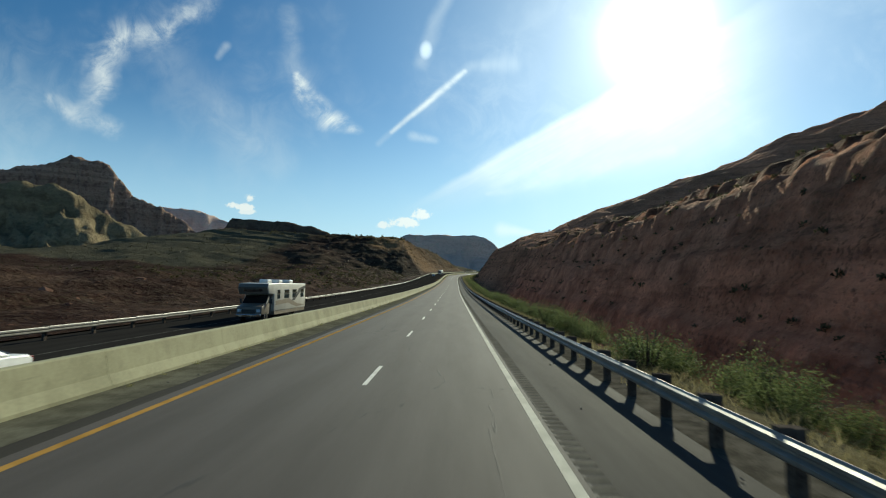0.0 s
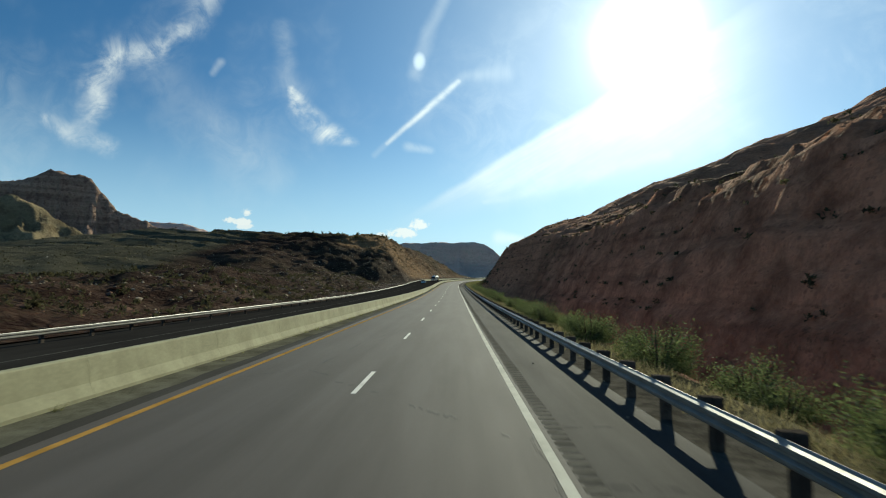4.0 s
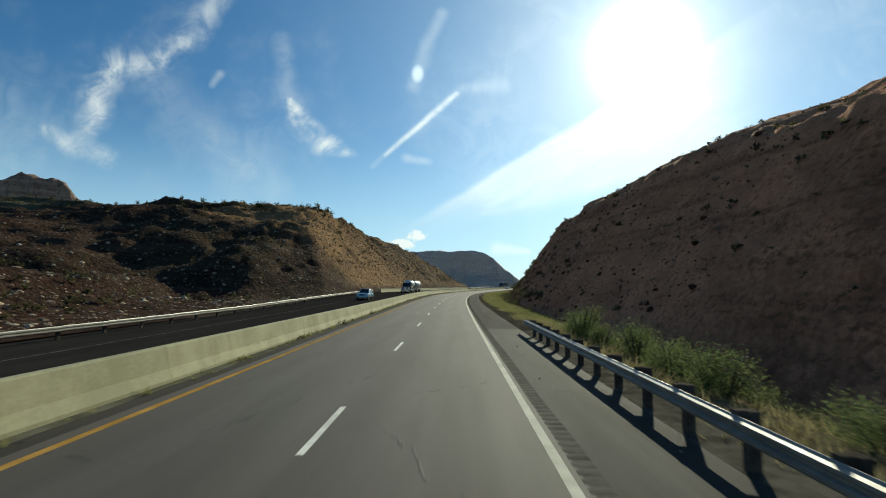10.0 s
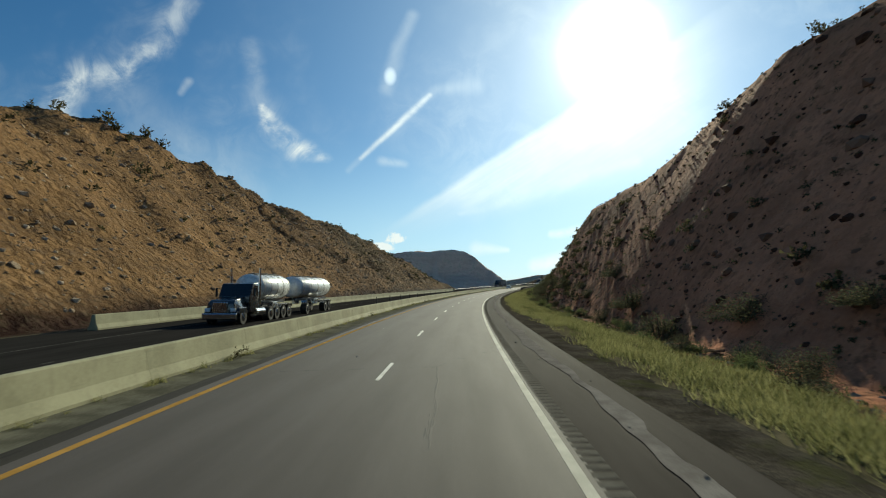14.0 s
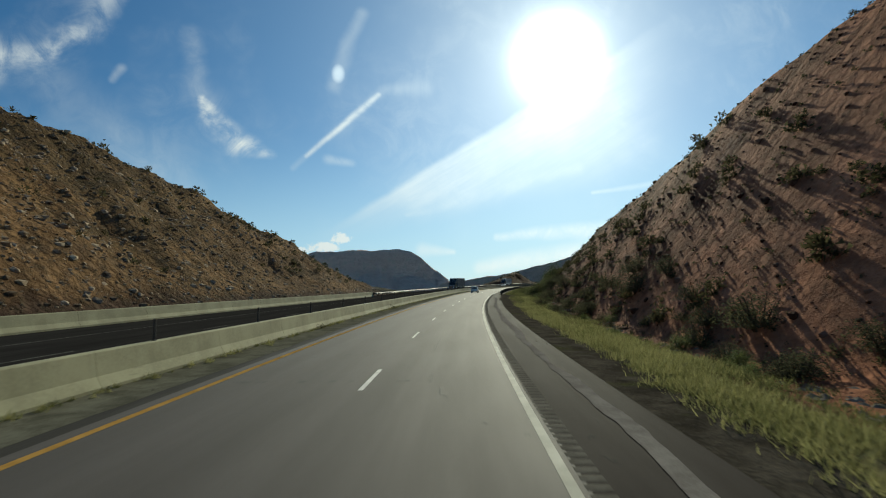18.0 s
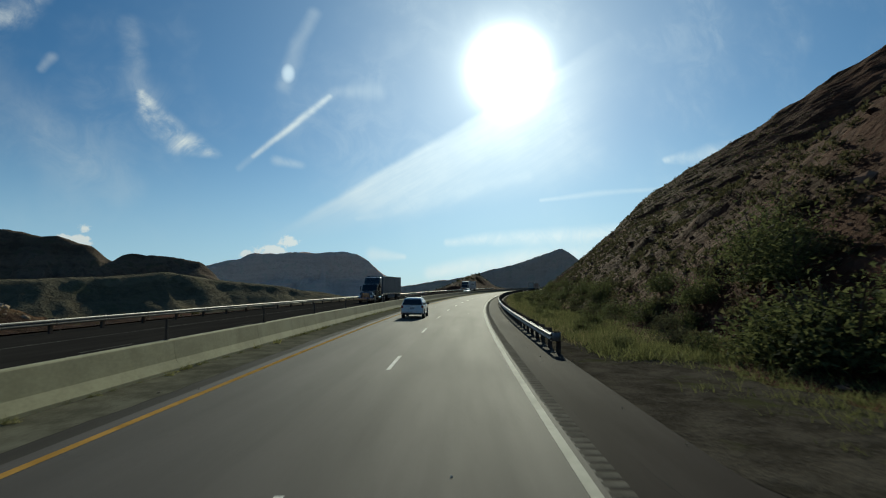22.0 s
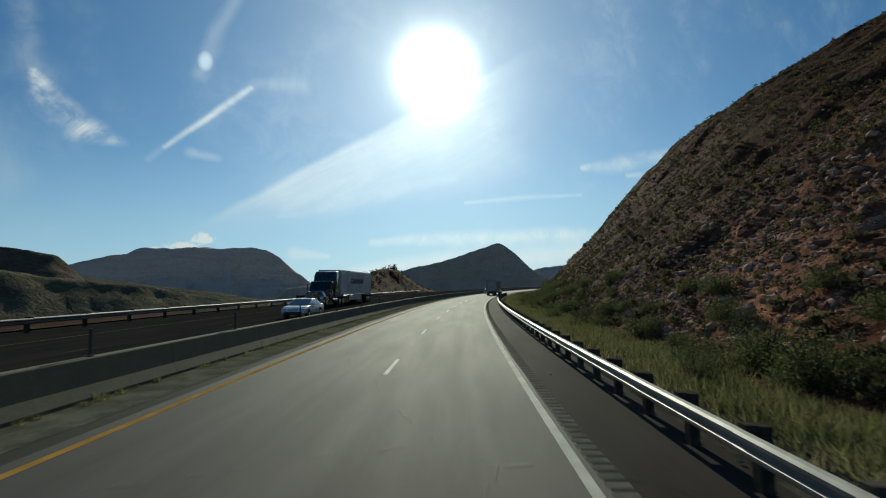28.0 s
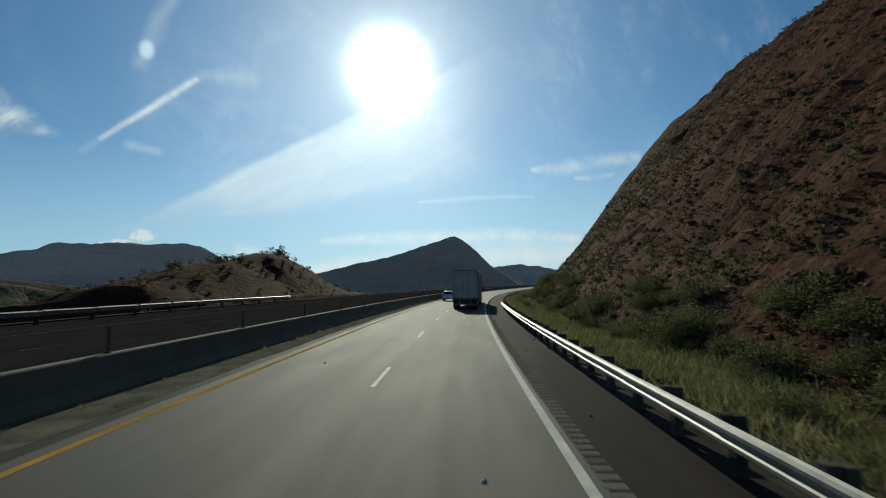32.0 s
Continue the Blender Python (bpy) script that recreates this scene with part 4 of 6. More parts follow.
# ---- hills and mesas ----
def mountain(name, label, spine, width, mat, flat=0.10, cliff=0.45, seed=1, base=-25.0, rough=1.0, n=90, m=64):
    """A ridge along a spine of (x, y, top): caprock cliff over talus, gullied flanks, tapered ends."""
    pts = np.array(spine, float)
    seg = np.concatenate([[0], np.cumsum(np.hypot(*np.diff(pts[:, :2], axis=0).T))])
    ext = width * 0.8
    u = np.linspace(-ext, seg[-1] + ext, n)
    uc = np.clip(u, 0, seg[-1])
    cx, cy, top = (np.interp(uc, seg, pts[:, i]) for i in range(3))
    d0, d1 = pts[1, :2] - pts[0, :2], pts[-1, :2] - pts[-2, :2]
    d0, d1 = d0 / np.hypot(*d0), d1 / np.hypot(*d1)
    over0, over1 = np.minimum(u, 0), np.maximum(u - seg[-1], 0)
    cx, cy = cx + over0 * d0[0] + over1 * d1[0], cy + over0 * d0[1] + over1 * d1[1]
    g = pts[-1, :2] - pts[0, :2]
    nx, ny = -g[1] / np.hypot(*g), g[0] / np.hypot(*g)
    v = np.linspace(-1, 1, m)
    V, U = np.meshgrid(v, u)
    X, Y = cx[:, None] + nx * V * width, cy[:, None] + ny * V * width
    out = np.maximum(np.maximum(-U, U - seg[-1]), 0) / ext
    r = np.sqrt(V ** 2 + out ** 2)
    r = r + (fbm(U / (width * 0.26), V * 1.5, seed, 3) * 0.16 + np.abs(fbm(U / (width * 0.11), V * 2.5, seed + 2, 4)) * 0.20) * rough * sstep(0.02, 0.2, r)
    fall = np.where(r < flat, 1.0, np.where(r < flat + 0.10, 1 - (r - flat) / 0.10 * cliff, (1 - cliff) * np.clip(1 - (r - flat - 0.10) / (0.9 - flat), 0, 1) ** 1.25))
    H = top[:, None] - base
    Z = base + H * fall + fbm(X / (width * 0.12), Y / (width * 0.12), seed + 5, 5) * H * 0.05 * rough * np.clip(fall * 2, 0, 1)
    me = mesh_np(name, np.stack([X, Y, Z], -1).reshape(-1, 3), grid_faces(n, m), mat)
    return tagged(new(name, me), label, "mountain", kind="structure")


mountain("butte", "tall pale rock butte with banded cliffs", [(-2380, 2330, 400), (-2180, 2477, 481), (-2083, 2560, 516), (-1967, 2650, 577), (-1835, 2743, 572), (-1729, 2811, 422), (-1517, 2931, 284), (-1420, 2990, 200)], 620, MAT["butte"], 0.07, 0.42, 3, rough=1.7, n=280, m=140)
mountain("foothill", "eroded yellow-green clay foothills", [(-1400, 900, 165), (-1054, 1204, 196), (-980, 1265, 206), (-893, 1328, 160), (-790, 1400, 78)], 330, MAT["foothill"], 0.02, 0.1, 11, rough=2.2, n=160, m=90)
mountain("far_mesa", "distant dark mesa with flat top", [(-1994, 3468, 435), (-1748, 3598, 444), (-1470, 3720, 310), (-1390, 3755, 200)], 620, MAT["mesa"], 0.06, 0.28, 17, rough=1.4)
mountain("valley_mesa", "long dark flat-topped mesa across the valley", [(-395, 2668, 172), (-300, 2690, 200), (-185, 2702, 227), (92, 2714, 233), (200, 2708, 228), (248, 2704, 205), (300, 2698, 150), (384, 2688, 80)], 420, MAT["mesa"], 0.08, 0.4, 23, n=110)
mountain("back_mesa", "stepped brown mesas beyond the valley", [(-700, 1690, 182), (-549, 1717, 178), (-453, 1732, 166), (-402, 1756, 149), (-369, 1769, 118), (-354, 1775, 135), (-294, 1796, 135), (-209, 1819, 124), (-175, 1826, 84), (-110, 1840, 30)], 250, MAT["brown_hill"], 0.06, 0.12, 29, rough=0.8, n=120)
mountain("olive_hill", "low rolling olive desert hill", [(-900, 1800, 110), (-603, 1941, 114), (-407, 2019, 117), (-156, 2076, 87), (80, 2075, 50), (301, 2068, 8)], 480, MAT["valley"], 0.02, 0.05, 37, rough=0.7)
mountain("scrub_hill", "low olive scrub hill in the valley", [(-420, 1160, 50), (-318, 1236, 53), (-223, 1300, 60), (-157, 1340, 67), (-102, 1373, 57), (-13, 1405, 47), (53, 1427, 32)], 170, MAT["scrub_soil"], 0.02, 0.04, 61, rough=0.4, n=110)
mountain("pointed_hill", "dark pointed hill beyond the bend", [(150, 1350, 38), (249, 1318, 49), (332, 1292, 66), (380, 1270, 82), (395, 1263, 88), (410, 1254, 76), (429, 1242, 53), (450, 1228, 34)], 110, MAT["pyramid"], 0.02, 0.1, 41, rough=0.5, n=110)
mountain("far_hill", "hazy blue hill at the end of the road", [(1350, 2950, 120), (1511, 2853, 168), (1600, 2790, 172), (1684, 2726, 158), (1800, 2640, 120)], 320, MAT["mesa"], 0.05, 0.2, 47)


# ---- carriageways ----
def ribbon(name, cols, s0, s1, step, mat, uv=True):
    """A strip along the road; cols holds (offset, height) from left to right."""
    st = np.arange(s0, s1 + 0.01, step)
    dd, hh = np.array(cols).T
    S, D = np.meshgrid(st, dd, indexing="ij")
    H = np.broadcast_to(hh, S.shape)
    P = road_pt(S, D, H).reshape(-1, 3)
    return mesh_np(name, P, grid_faces(len(st), len(dd), True), mat, False, np.stack([D, S], -1).reshape(-1, 2) if uv else None)


ROAD0, ROAD1 = -78, 1490
road = tagged(new("road", ribbon("road", [(-6.35, 0), (-2.1, 0), (1.78, 0)], ROAD0, ROAD1, 2, MAT["asphalt"])), "worn grey-brown asphalt carriageway with two lanes", "road", kind="structure")
for name, s0, s1, look_of, words in (("road_shoulder", ROAD0, 304, "asphalt_pale", "old grey asphalt shoulder beside the lane"), ("road_shoulder", 304, ROAD1, "asphalt_dark", "dark brown asphalt shoulder beside the lane")):
    tagged(new(name, ribbon(name, [(1.78, 0), (3.62, -0.02), (4.7, -0.065)], s0, s1, 2, MAT[look_of])), words, "road", kind="structure")
tagged(new("median_shoulder", ribbon("median_shoulder", [(-8.5, 0.0), (-6.35, 0)], ROAD0, ROAD1, 2, MAT["asphalt_inner"])), "dark asphalt inner shoulder along the barrier", "road", kind="structure")
tagged(new("opposite_road", ribbon("opposite_road", [(-23.6, -0.1), (-21, 0), (-14.7, 0), (-8.7, 0), (-8.5, 0)], ROAD0, ROAD1, 2, MAT["asphalt_black"])), "dark asphalt carriageway for oncoming traffic", "road", kind="structure")
# ragged pale asphalt lip and gravel where no guardrail stands


def ragged(name, d0, d1, s0, s1, mat, amp, h, seed, label):
    st = np.arange(s0, s1, 0.3)
    a = d0 + fbm(st / 5.0, st * 0, seed, 5, 0.62) * amp
    b = np.maximum(d1 + fbm(st / 3.4, st * 0 + 9, seed + 1, 5, 0.66) * amp, a + 0.05)
    fade = np.clip(np.minimum(st - s0, s1 - st) / 6, 0.02, 1)
    b = a + (b - a) * fade
    P = np.stack([road_pt(st, a, h), road_pt(st, b, h)], 1).reshape(-1, 3)
    return tagged(new(name, mesh_np(name, P, grid_faces(len(st), 2, True), mat, False)), label, "road", kind="structure")


ragged("asphalt_edge", 2.88, 3.22, 318, 572, MAT["curb"], 0.26, 0.004, 5, "broken pale edge of the asphalt shoulder")
ragged("gravel_verge", 3.6, 5.3, 300, 1100, MAT["dirt"], 0.5, -0.035, 8, "loose grey gravel along the shoulder")
ragged("dirt_apron", 3.9, 5.4, 486, 592, MAT["dirt"], 0.9, -0.055, 15, "dark dirt apron beside the shoulder")
ragged("turnout_dirt", 3.5, 7.6, 556, 597, MAT["dirt"], 1.1, -0.02, 44, "bare dark gravel turnout before the guardrail")
ragged("dusty_gutter", -8.2, -6.75, ROAD0 + 1, 1100, MAT["dust"], 0.12, 0.004, 25, "pale dusty strip at the foot of the barrier")
ragged("guardrail_gravel", 3.75, 5.0, -78, 312, MAT["gravel"], 0.4, -0.035, 12, "loose grey gravel under the guardrail")


def line(name, d, w, mat, s0, s1, label):
    return tagged(new(name, ribbon(name, [(d - w / 2, 0.004), (d + w / 2, 0.004)], s0, s1, 2, mat, False)), label, "road marking", kind="structure")


line("edge_line_white", 1.57, 0.16, MAT["paint_white"], ROAD0, ROAD1, "solid white edge line painted on asphalt")
line("edge_line_yellow", -5.97, 0.17, MAT["paint_yellow"], ROAD0, ROAD1, "solid yellow-orange edge line painted on asphalt")
line("opposite_line_yellow", -10.0, 0.13, MAT["paint_yellow"], ROAD0, ROAD1, "yellow line of the oncoming carriageway")
line("opposite_line_white", -17.9, 0.12, MAT["paint_faint"], ROAD0, ROAD1, "white edge line of the oncoming carriageway")


def sit(s, d, h=0.0, turn=0.0):
    """A pose standing on the road: y ahead, x right, z up; turned about its own z."""
    o, a, r, u = (at(LINE[i], s) for i in (1, 2, 3, 4))
    o = o + r * d + u * (h + float(opp_h(s, d)))
    m = Matrix(((r[0], a[0], u[0], o[0]), (r[1], a[1], u[1], o[1]), (r[2], a[2], u[2], o[2]), (0, 0, 0, 1)))
    return m @ Matrix.Rotation(radians(turn), 4, "Z")


def spawn(name, me, m, parent=None, label="", category="", group="", kind=""):
    ob = new(name, me)
    if parent is not None:
        ob.parent = parent
        ob.matrix_basis = parent.matrix_basis.inverted() @ m
    else:
        ob.matrix_basis = m
    return tagged(ob, label, category, group, kind)


def build_dashes():
    dash = mesh_np("lane_dash", [(-0.06, 0, 0.005), (0.06, 0, 0.005), (0.06, 3.05, 0.005), (-0.06, 3.05, 0.005)], [(0, 1, 2, 3)], MAT["paint_dash"], False)
    for k in range(-6, 85):
        spawn("lane_dash", dash, sit(DASH0 + 12.19 * k, -2.14), None, "white dashed lane marking on asphalt", "road marking", "lane dashes", "structure")
    faint = dash.copy()
    faint.materials[0] = MAT["paint_faint"]
    for k in range(-6, 85):
        spawn("opposite_lane_dash", faint, sit(4.0 + 12.19 * k, -14.0), None, "white dashed marking of the oncoming lanes", "road marking", "oncoming lane dashes", "structure")


DASH0 = 12.9
build_dashes()


def build_rumble():
    st = np.arange(-20, 1000, 0.31)
    V, F = [], []
    d0, d1 = 1.74 + fbm(st / 3, st * 0, 4, 2) * 0.03, 2.05 + fbm(st / 3, st * 0, 6, 2) * 0.03
    for k, (y, z) in enumerate(((0.0, 0.001), (0.04, 0.004), (0.16, 0.004), (0.21, 0.001))):
        V.append(np.stack([road_pt(st + y, d0, z), road_pt(st + y, d1, z)], 1))
    P = np.stack(V, 1).reshape(len(st), 8, 3)
    quads = np.array([(0, 1, 3, 2), (2, 3, 5, 4), (4, 5, 7, 6), (0, 2, 4, 6), (1, 7, 5, 3)])
    F = (np.arange(len(st))[:, None, None] * 8 + quads[None]).reshape(-1, 4)
    return tagged(new("rumble_strip", mesh_np("rumble_strip", P.reshape(-1, 3), F, MAT["rumble"], False)), "ribbed rumble strip on the shoulder", "rumble strip", kind="stuff")


build_rumble()

# ---- barriers and guardrails ----


def extrude(profile, y0, y1, closed=True):
    """Profile of (x, z) run along y, with end caps."""
    n = len(profile)
    V = [(x, y0, z) for x, z in profile] + [(x, y1, z) for x, z in profile]
    F = [(i, (i + 1) % n, n + (i + 1) % n, n + i) for i in range(n if closed else n - 1)]
    if closed:
        F += [tuple(range(n))[::-1], tuple(range(n, 2 * n))]
    return V, F


JERSEY = [(0.33, -0.03), (0.33, 0.08), (0.20, 0.33), (0.11, 0.87), (0.085, 0.90), (-0.085, 0.90), (-0.11, 0.87), (-0.20, 0.33), (-0.33, 0.08), (-0.33, -0.03)]


def barrier_d(s):
    """The median barrier's centre line: the inner shoulder narrows and widens along the way."""
    return np.interp(s, [-80, 70, 180, 285, 340, 390, 480, 575, 640, 710, 780, 1500], [-8.33, -8.28, -7.75, -7.4, -7.7, -8.25, -8.45, -8.6, -8.5, -8.33, -8.2, -8.2])


def build_barriers():
    px, pz = np.array(JERSEY).T
    n = len(px)

    def segment(s, d, root):
        """One cast length of barrier that follows the bend."""
        st = s + np.array([0.006, 2.0, 4.1, 6.094])
        P = road_pt(np.repeat(st, n), np.repeat(barrier_d(st) if d is None else st * 0 + d, n) + np.tile(px, 4), np.tile(pz, 4))
        F = [(r * n + i, (r + 1) * n + i, (r + 1) * n + (i + 1) % n, r * n + (i + 1) % n) for r in range(3) for i in range(n)]
        F += [tuple(range(n)), tuple(range(3 * n, 4 * n))[::-1]]
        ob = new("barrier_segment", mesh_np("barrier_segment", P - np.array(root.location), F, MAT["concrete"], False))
        ob.parent = root

    root = spawn("median_barrier", None, Matrix.Translation(road_pt(0.0, -7.85, 0.0)), None, "long pale concrete median barrier with weeds at its foot", "barrier", kind="structure")
    for k in range(-8, 172):
        segment(k * 6.1, None, root)
    root2 = spawn("roadside_barrier", None, Matrix.Translation(road_pt(407.0, -22.0, 0.0)), None, "concrete barrier at the foot of the roadcut", "barrier", kind="structure")
    for k in range(28):
        segment(407 + k * 6.1, -22.0, root2)
    # slim delineator posts on top of the median barrier
    V, F = extrude([(-0.03, 0), (0.03, 0), (0.03, 0.62), (-0.03, 0.62)], -0.012, 0.012)
    V2, F2 = extrude([(-0.055, 0), (0.055, 0), (0.055, 0.03), (-0.055, 0.03)], -0.055, 0.055)
    F2 = [tuple(i + len(V) for i in f) for f in F2]
    post = mesh_np("delineator_post", V + V2, F + F2, MAT["black"], False)
    for k in range(96):
        s = 235 + 7.3 * k
        if 275 < s < 420:
            continue
        spawn("delineator_post", post, sit(s, float(barrier_d(s)), 0.90), None, "slim dark delineator post on the barrier", "post", "barrier posts")


W_BEAM = [(0.0, 0.0), (0.02, 0.03), (0.075, 0.055), (0.075, 0.10), (0.02, 0.135), (0.02, 0.175), (0.075, 0.21), (0.075, 0.255), (0.02, 0.28), (0.0, 0.31)]


def build_guardrails():
    thick = W_BEAM + [(x - 0.008, z) for x, z in reversed(W_BEAM)]
    # the corrugated face looks to -x; panels lap by a few centimetres
    V, F = extrude([(-x, z) for x, z in thick], 0, 3.84)
    panel = mesh_np("rail_panel", V, F, MAT["steel"], False)
    V, F = extrude([(-0.075, -0.5), (0.075, -0.5), (0.075, 0.77), (-0.075, 0.77)], -0.10, 0.10)
    V2, F2 = extrude([(-0.24, 0.42), (-0.075, 0.42), (-0.075, 0.78), (-0.24, 0.78)], -0.075, 0.075)
    post = mesh_np("rail_post", V + V2, F + [tuple(i + len(V) for i in f) for f in F2], MAT["post"], False)
    # rounded end wing
    EV, EF = [], []
    for k in range(9):
        a = math.pi * k / 8
        x, y = 0.16 - 0.16 * math.cos(a), -0.32 * math.sin(a)
        EV += [(x, y, 0.44), (x, y, 0.75), (x + 0.012 * math.cos(a), y + 0.012, 0.44), (x + 0.012 * math.cos(a), y + 0.012, 0.75)]
    for k in range(8):
        a, b = 4 * k, 4 * k + 4
        EF += [(a, b, b + 1, a + 1), (a + 2, a + 3, b + 3, b + 2), (a + 1, b + 1, b + 3, a + 3), (a, a + 2, b + 2, b)]
    wing = mesh_np("rail_end", EV, EF, MAT["steel"], True)
    for name, s0, s1, d, side, label in (("guardrail", -45, 302.5, 3.95, 1, "galvanised steel guardrail on dark timber posts above the canyon"),
                                         ("guardrail", 590, 850, 3.38, 1, "curved steel guardrail on timber posts beside green brush"),
                                         ("guardrail", -45, 398, -21.6, -1, "steel guardrail on posts along the oncoming road"),
                                         ("guardrail", 578, 856, -21.6, -1, "shining steel guardrail along the valley edge")):
        root = spawn(name, None, sit(s0, d), None, label, "guardrail", "guardrails")
        turn = 0 if side > 0 else 180
        n = int((s1 - s0) / 3.81)
        for k in range(n):
            s = s0 + k * 3.81
            spawn("rail_panel", panel, sit(s if side > 0 else s + 3.84, d, 0.41, turn), root)
            for j in range(2):
                if side > 0 or j == 0:
                    spawn("rail_post", post, sit(s + j * 1.905, d + 0.24 * side, 0.0, turn), root)
        spawn("rail_end", wing, sit(s0, d), root, "curved steel end wing")


build_barriers()
build_guardrails()


# ---- vehicles: x across, y ahead, z up, origin on the ground at mid-length ----
class Kit:
    """Collects simple solids into one mesh."""

    def __init__(self):
        self.v, self.f = [], []

    def add(self, v, f):
        k = len(self.v)
        self.v += [tuple(p) for p in v]
        self.f += [tuple(i + k for i in q) for q in f]
        return self

    def box(self, x, y, z, sx, sy, sz, c=0.0):
        """A box by centre and size; c cuts its edges."""
        hx, hy, hz = sx / 2, sy / 2, sz / 2
        if c <= 0:
            v = [(x + a * hx, y + b * hy, z + e * hz) for a in (-1, 1) for b in (-1, 1) for e in (-1, 1)]
            return self.add(v, [(0, 1, 3, 2), (4, 6, 7, 5), (0, 4, 5, 1), (2, 3, 7, 6), (0, 2, 6, 4), (1, 5, 7, 3)])
        bm = bmesh.new()
        bmesh.ops.create_cube(bm, size=1.0, matrix=Matrix.Translation((x, y, z)) @ Matrix.Diagonal((sx, sy, sz, 1)))
        bmesh.ops.bevel(bm, geom=bm.edges[:], offset=c, segments=2, affect="EDGES", profile=0.5)
        return self.take(bm)

    def take(self, bm):
        bm.verts.index_update()
        self.add([p.co for p in bm.verts], [[p.index for p in q.verts] for q in bm.faces])
        bm.free()
        return self

    def prism(self, prof, w, c=0.0):
        """Side profile of (y, z) across x; w: half width or a function of z."""
        half = w if callable(w) else (lambda z: w)
        n = len(prof)
        v = [(-half(z), y, z) for y, z in prof] + [(half(z), y, z) for y, z in prof]
        f = [tuple(range(n)), tuple(range(2 * n - 1, n - 1, -1))] + [(i, n + i, n + (i + 1) % n, (i + 1) % n) for i in range(n)]
        if c <= 0:
            return self.add(v, f)
        bm = bmesh.new()
        vs = [bm.verts.new(p) for p in v]
        for q in f:
            bm.faces.new([vs[i] for i in q])
        bmesh.ops.recalc_face_normals(bm, faces=bm.faces[:])
        bmesh.ops.bevel(bm, geom=bm.edges[:], offset=c, segments=3, affect="EDGES", profile=0.5, clamp_overlap=True)
        return self.take(bm)

    def cyl(self, a, b, r, n=16, r2=None):
        a, b = Vector(a), Vector(b)
        ax = (b - a).normalized()
        s = ax.orthogonal().normalized()
        t = ax.cross(s)
        r2 = r if r2 is None else r2
        v = [a + (s * math.cos(2 * math.pi * i / n) + t * math.sin(2 * math.pi * i / n)) * r for i in range(n)]
        v += [b + (s * math.cos(2 * math.pi * i / n) + t * math.sin(2 * math.pi * i / n)) * r2 for i in range(n)]
        return self.add(v, [(i, (i + 1) % n, n + (i + 1) % n, n + i) for i in range(n)] + [tuple(range(n - 1, -1, -1)), tuple(range(n, 2 * n))])

    def lathe(self, prof, n=24):
        """Rings of (y, rx, rz, cz) along y."""
        v, f = [], []
        for y, rx, rz, cz in prof:
            v += [(rx * math.cos(2 * math.pi * i / n), y, cz + rz * math.sin(2 * math.pi * i / n)) for i in range(n)]
        for k in range(len(prof) - 1):
            f += [(k * n + i, k * n + (i + 1) % n, (k + 1) * n + (i + 1) % n, (k + 1) * n + i) for i in range(n)]
        f += [tuple(range(n - 1, -1, -1)), tuple(range((len(prof) - 1) * n, len(prof) * n))]
        return self.add(v, f)


def part(name, kit, mat, parent, label="", smooth=False):
    me = mesh_np(name, kit.v, kit.f, MAT[mat] if isinstance(mat, str) else mat, smooth)
    bm = bmesh.new()
    bm.from_mesh(me)
    bmesh.ops.recalc_face_normals(bm, faces=bm.faces[:])
    bm.to_mesh(me)
    bm.free()
    ob = new(name, me)
    ob.parent = parent
    return tagged(ob, label)


def wheel(parent, x, y, r, w, rim="chrome"):
    side = 1 if x > 0 else -1
    t = Kit().cyl((x - w / 2, y, r), (x + w / 2, y, r), r, 22)
    tyre = part("wheel", t, "rubber", parent, smooth=False)
    part("rim", Kit().cyl((x + side * (w / 2 - 0.02), y, r), (x + side * (w / 2 + 0.012), y, r), r * 0.62, 16, r * 0.55).cyl((x + side * w / 2, y, r), (x + side * (w / 2 + 0.03), y, r), r * 0.18, 10), rim, tyre)


def vehicle(name, label, category, m, group=""):
    return spawn(name, None, m, None, label, category, group)


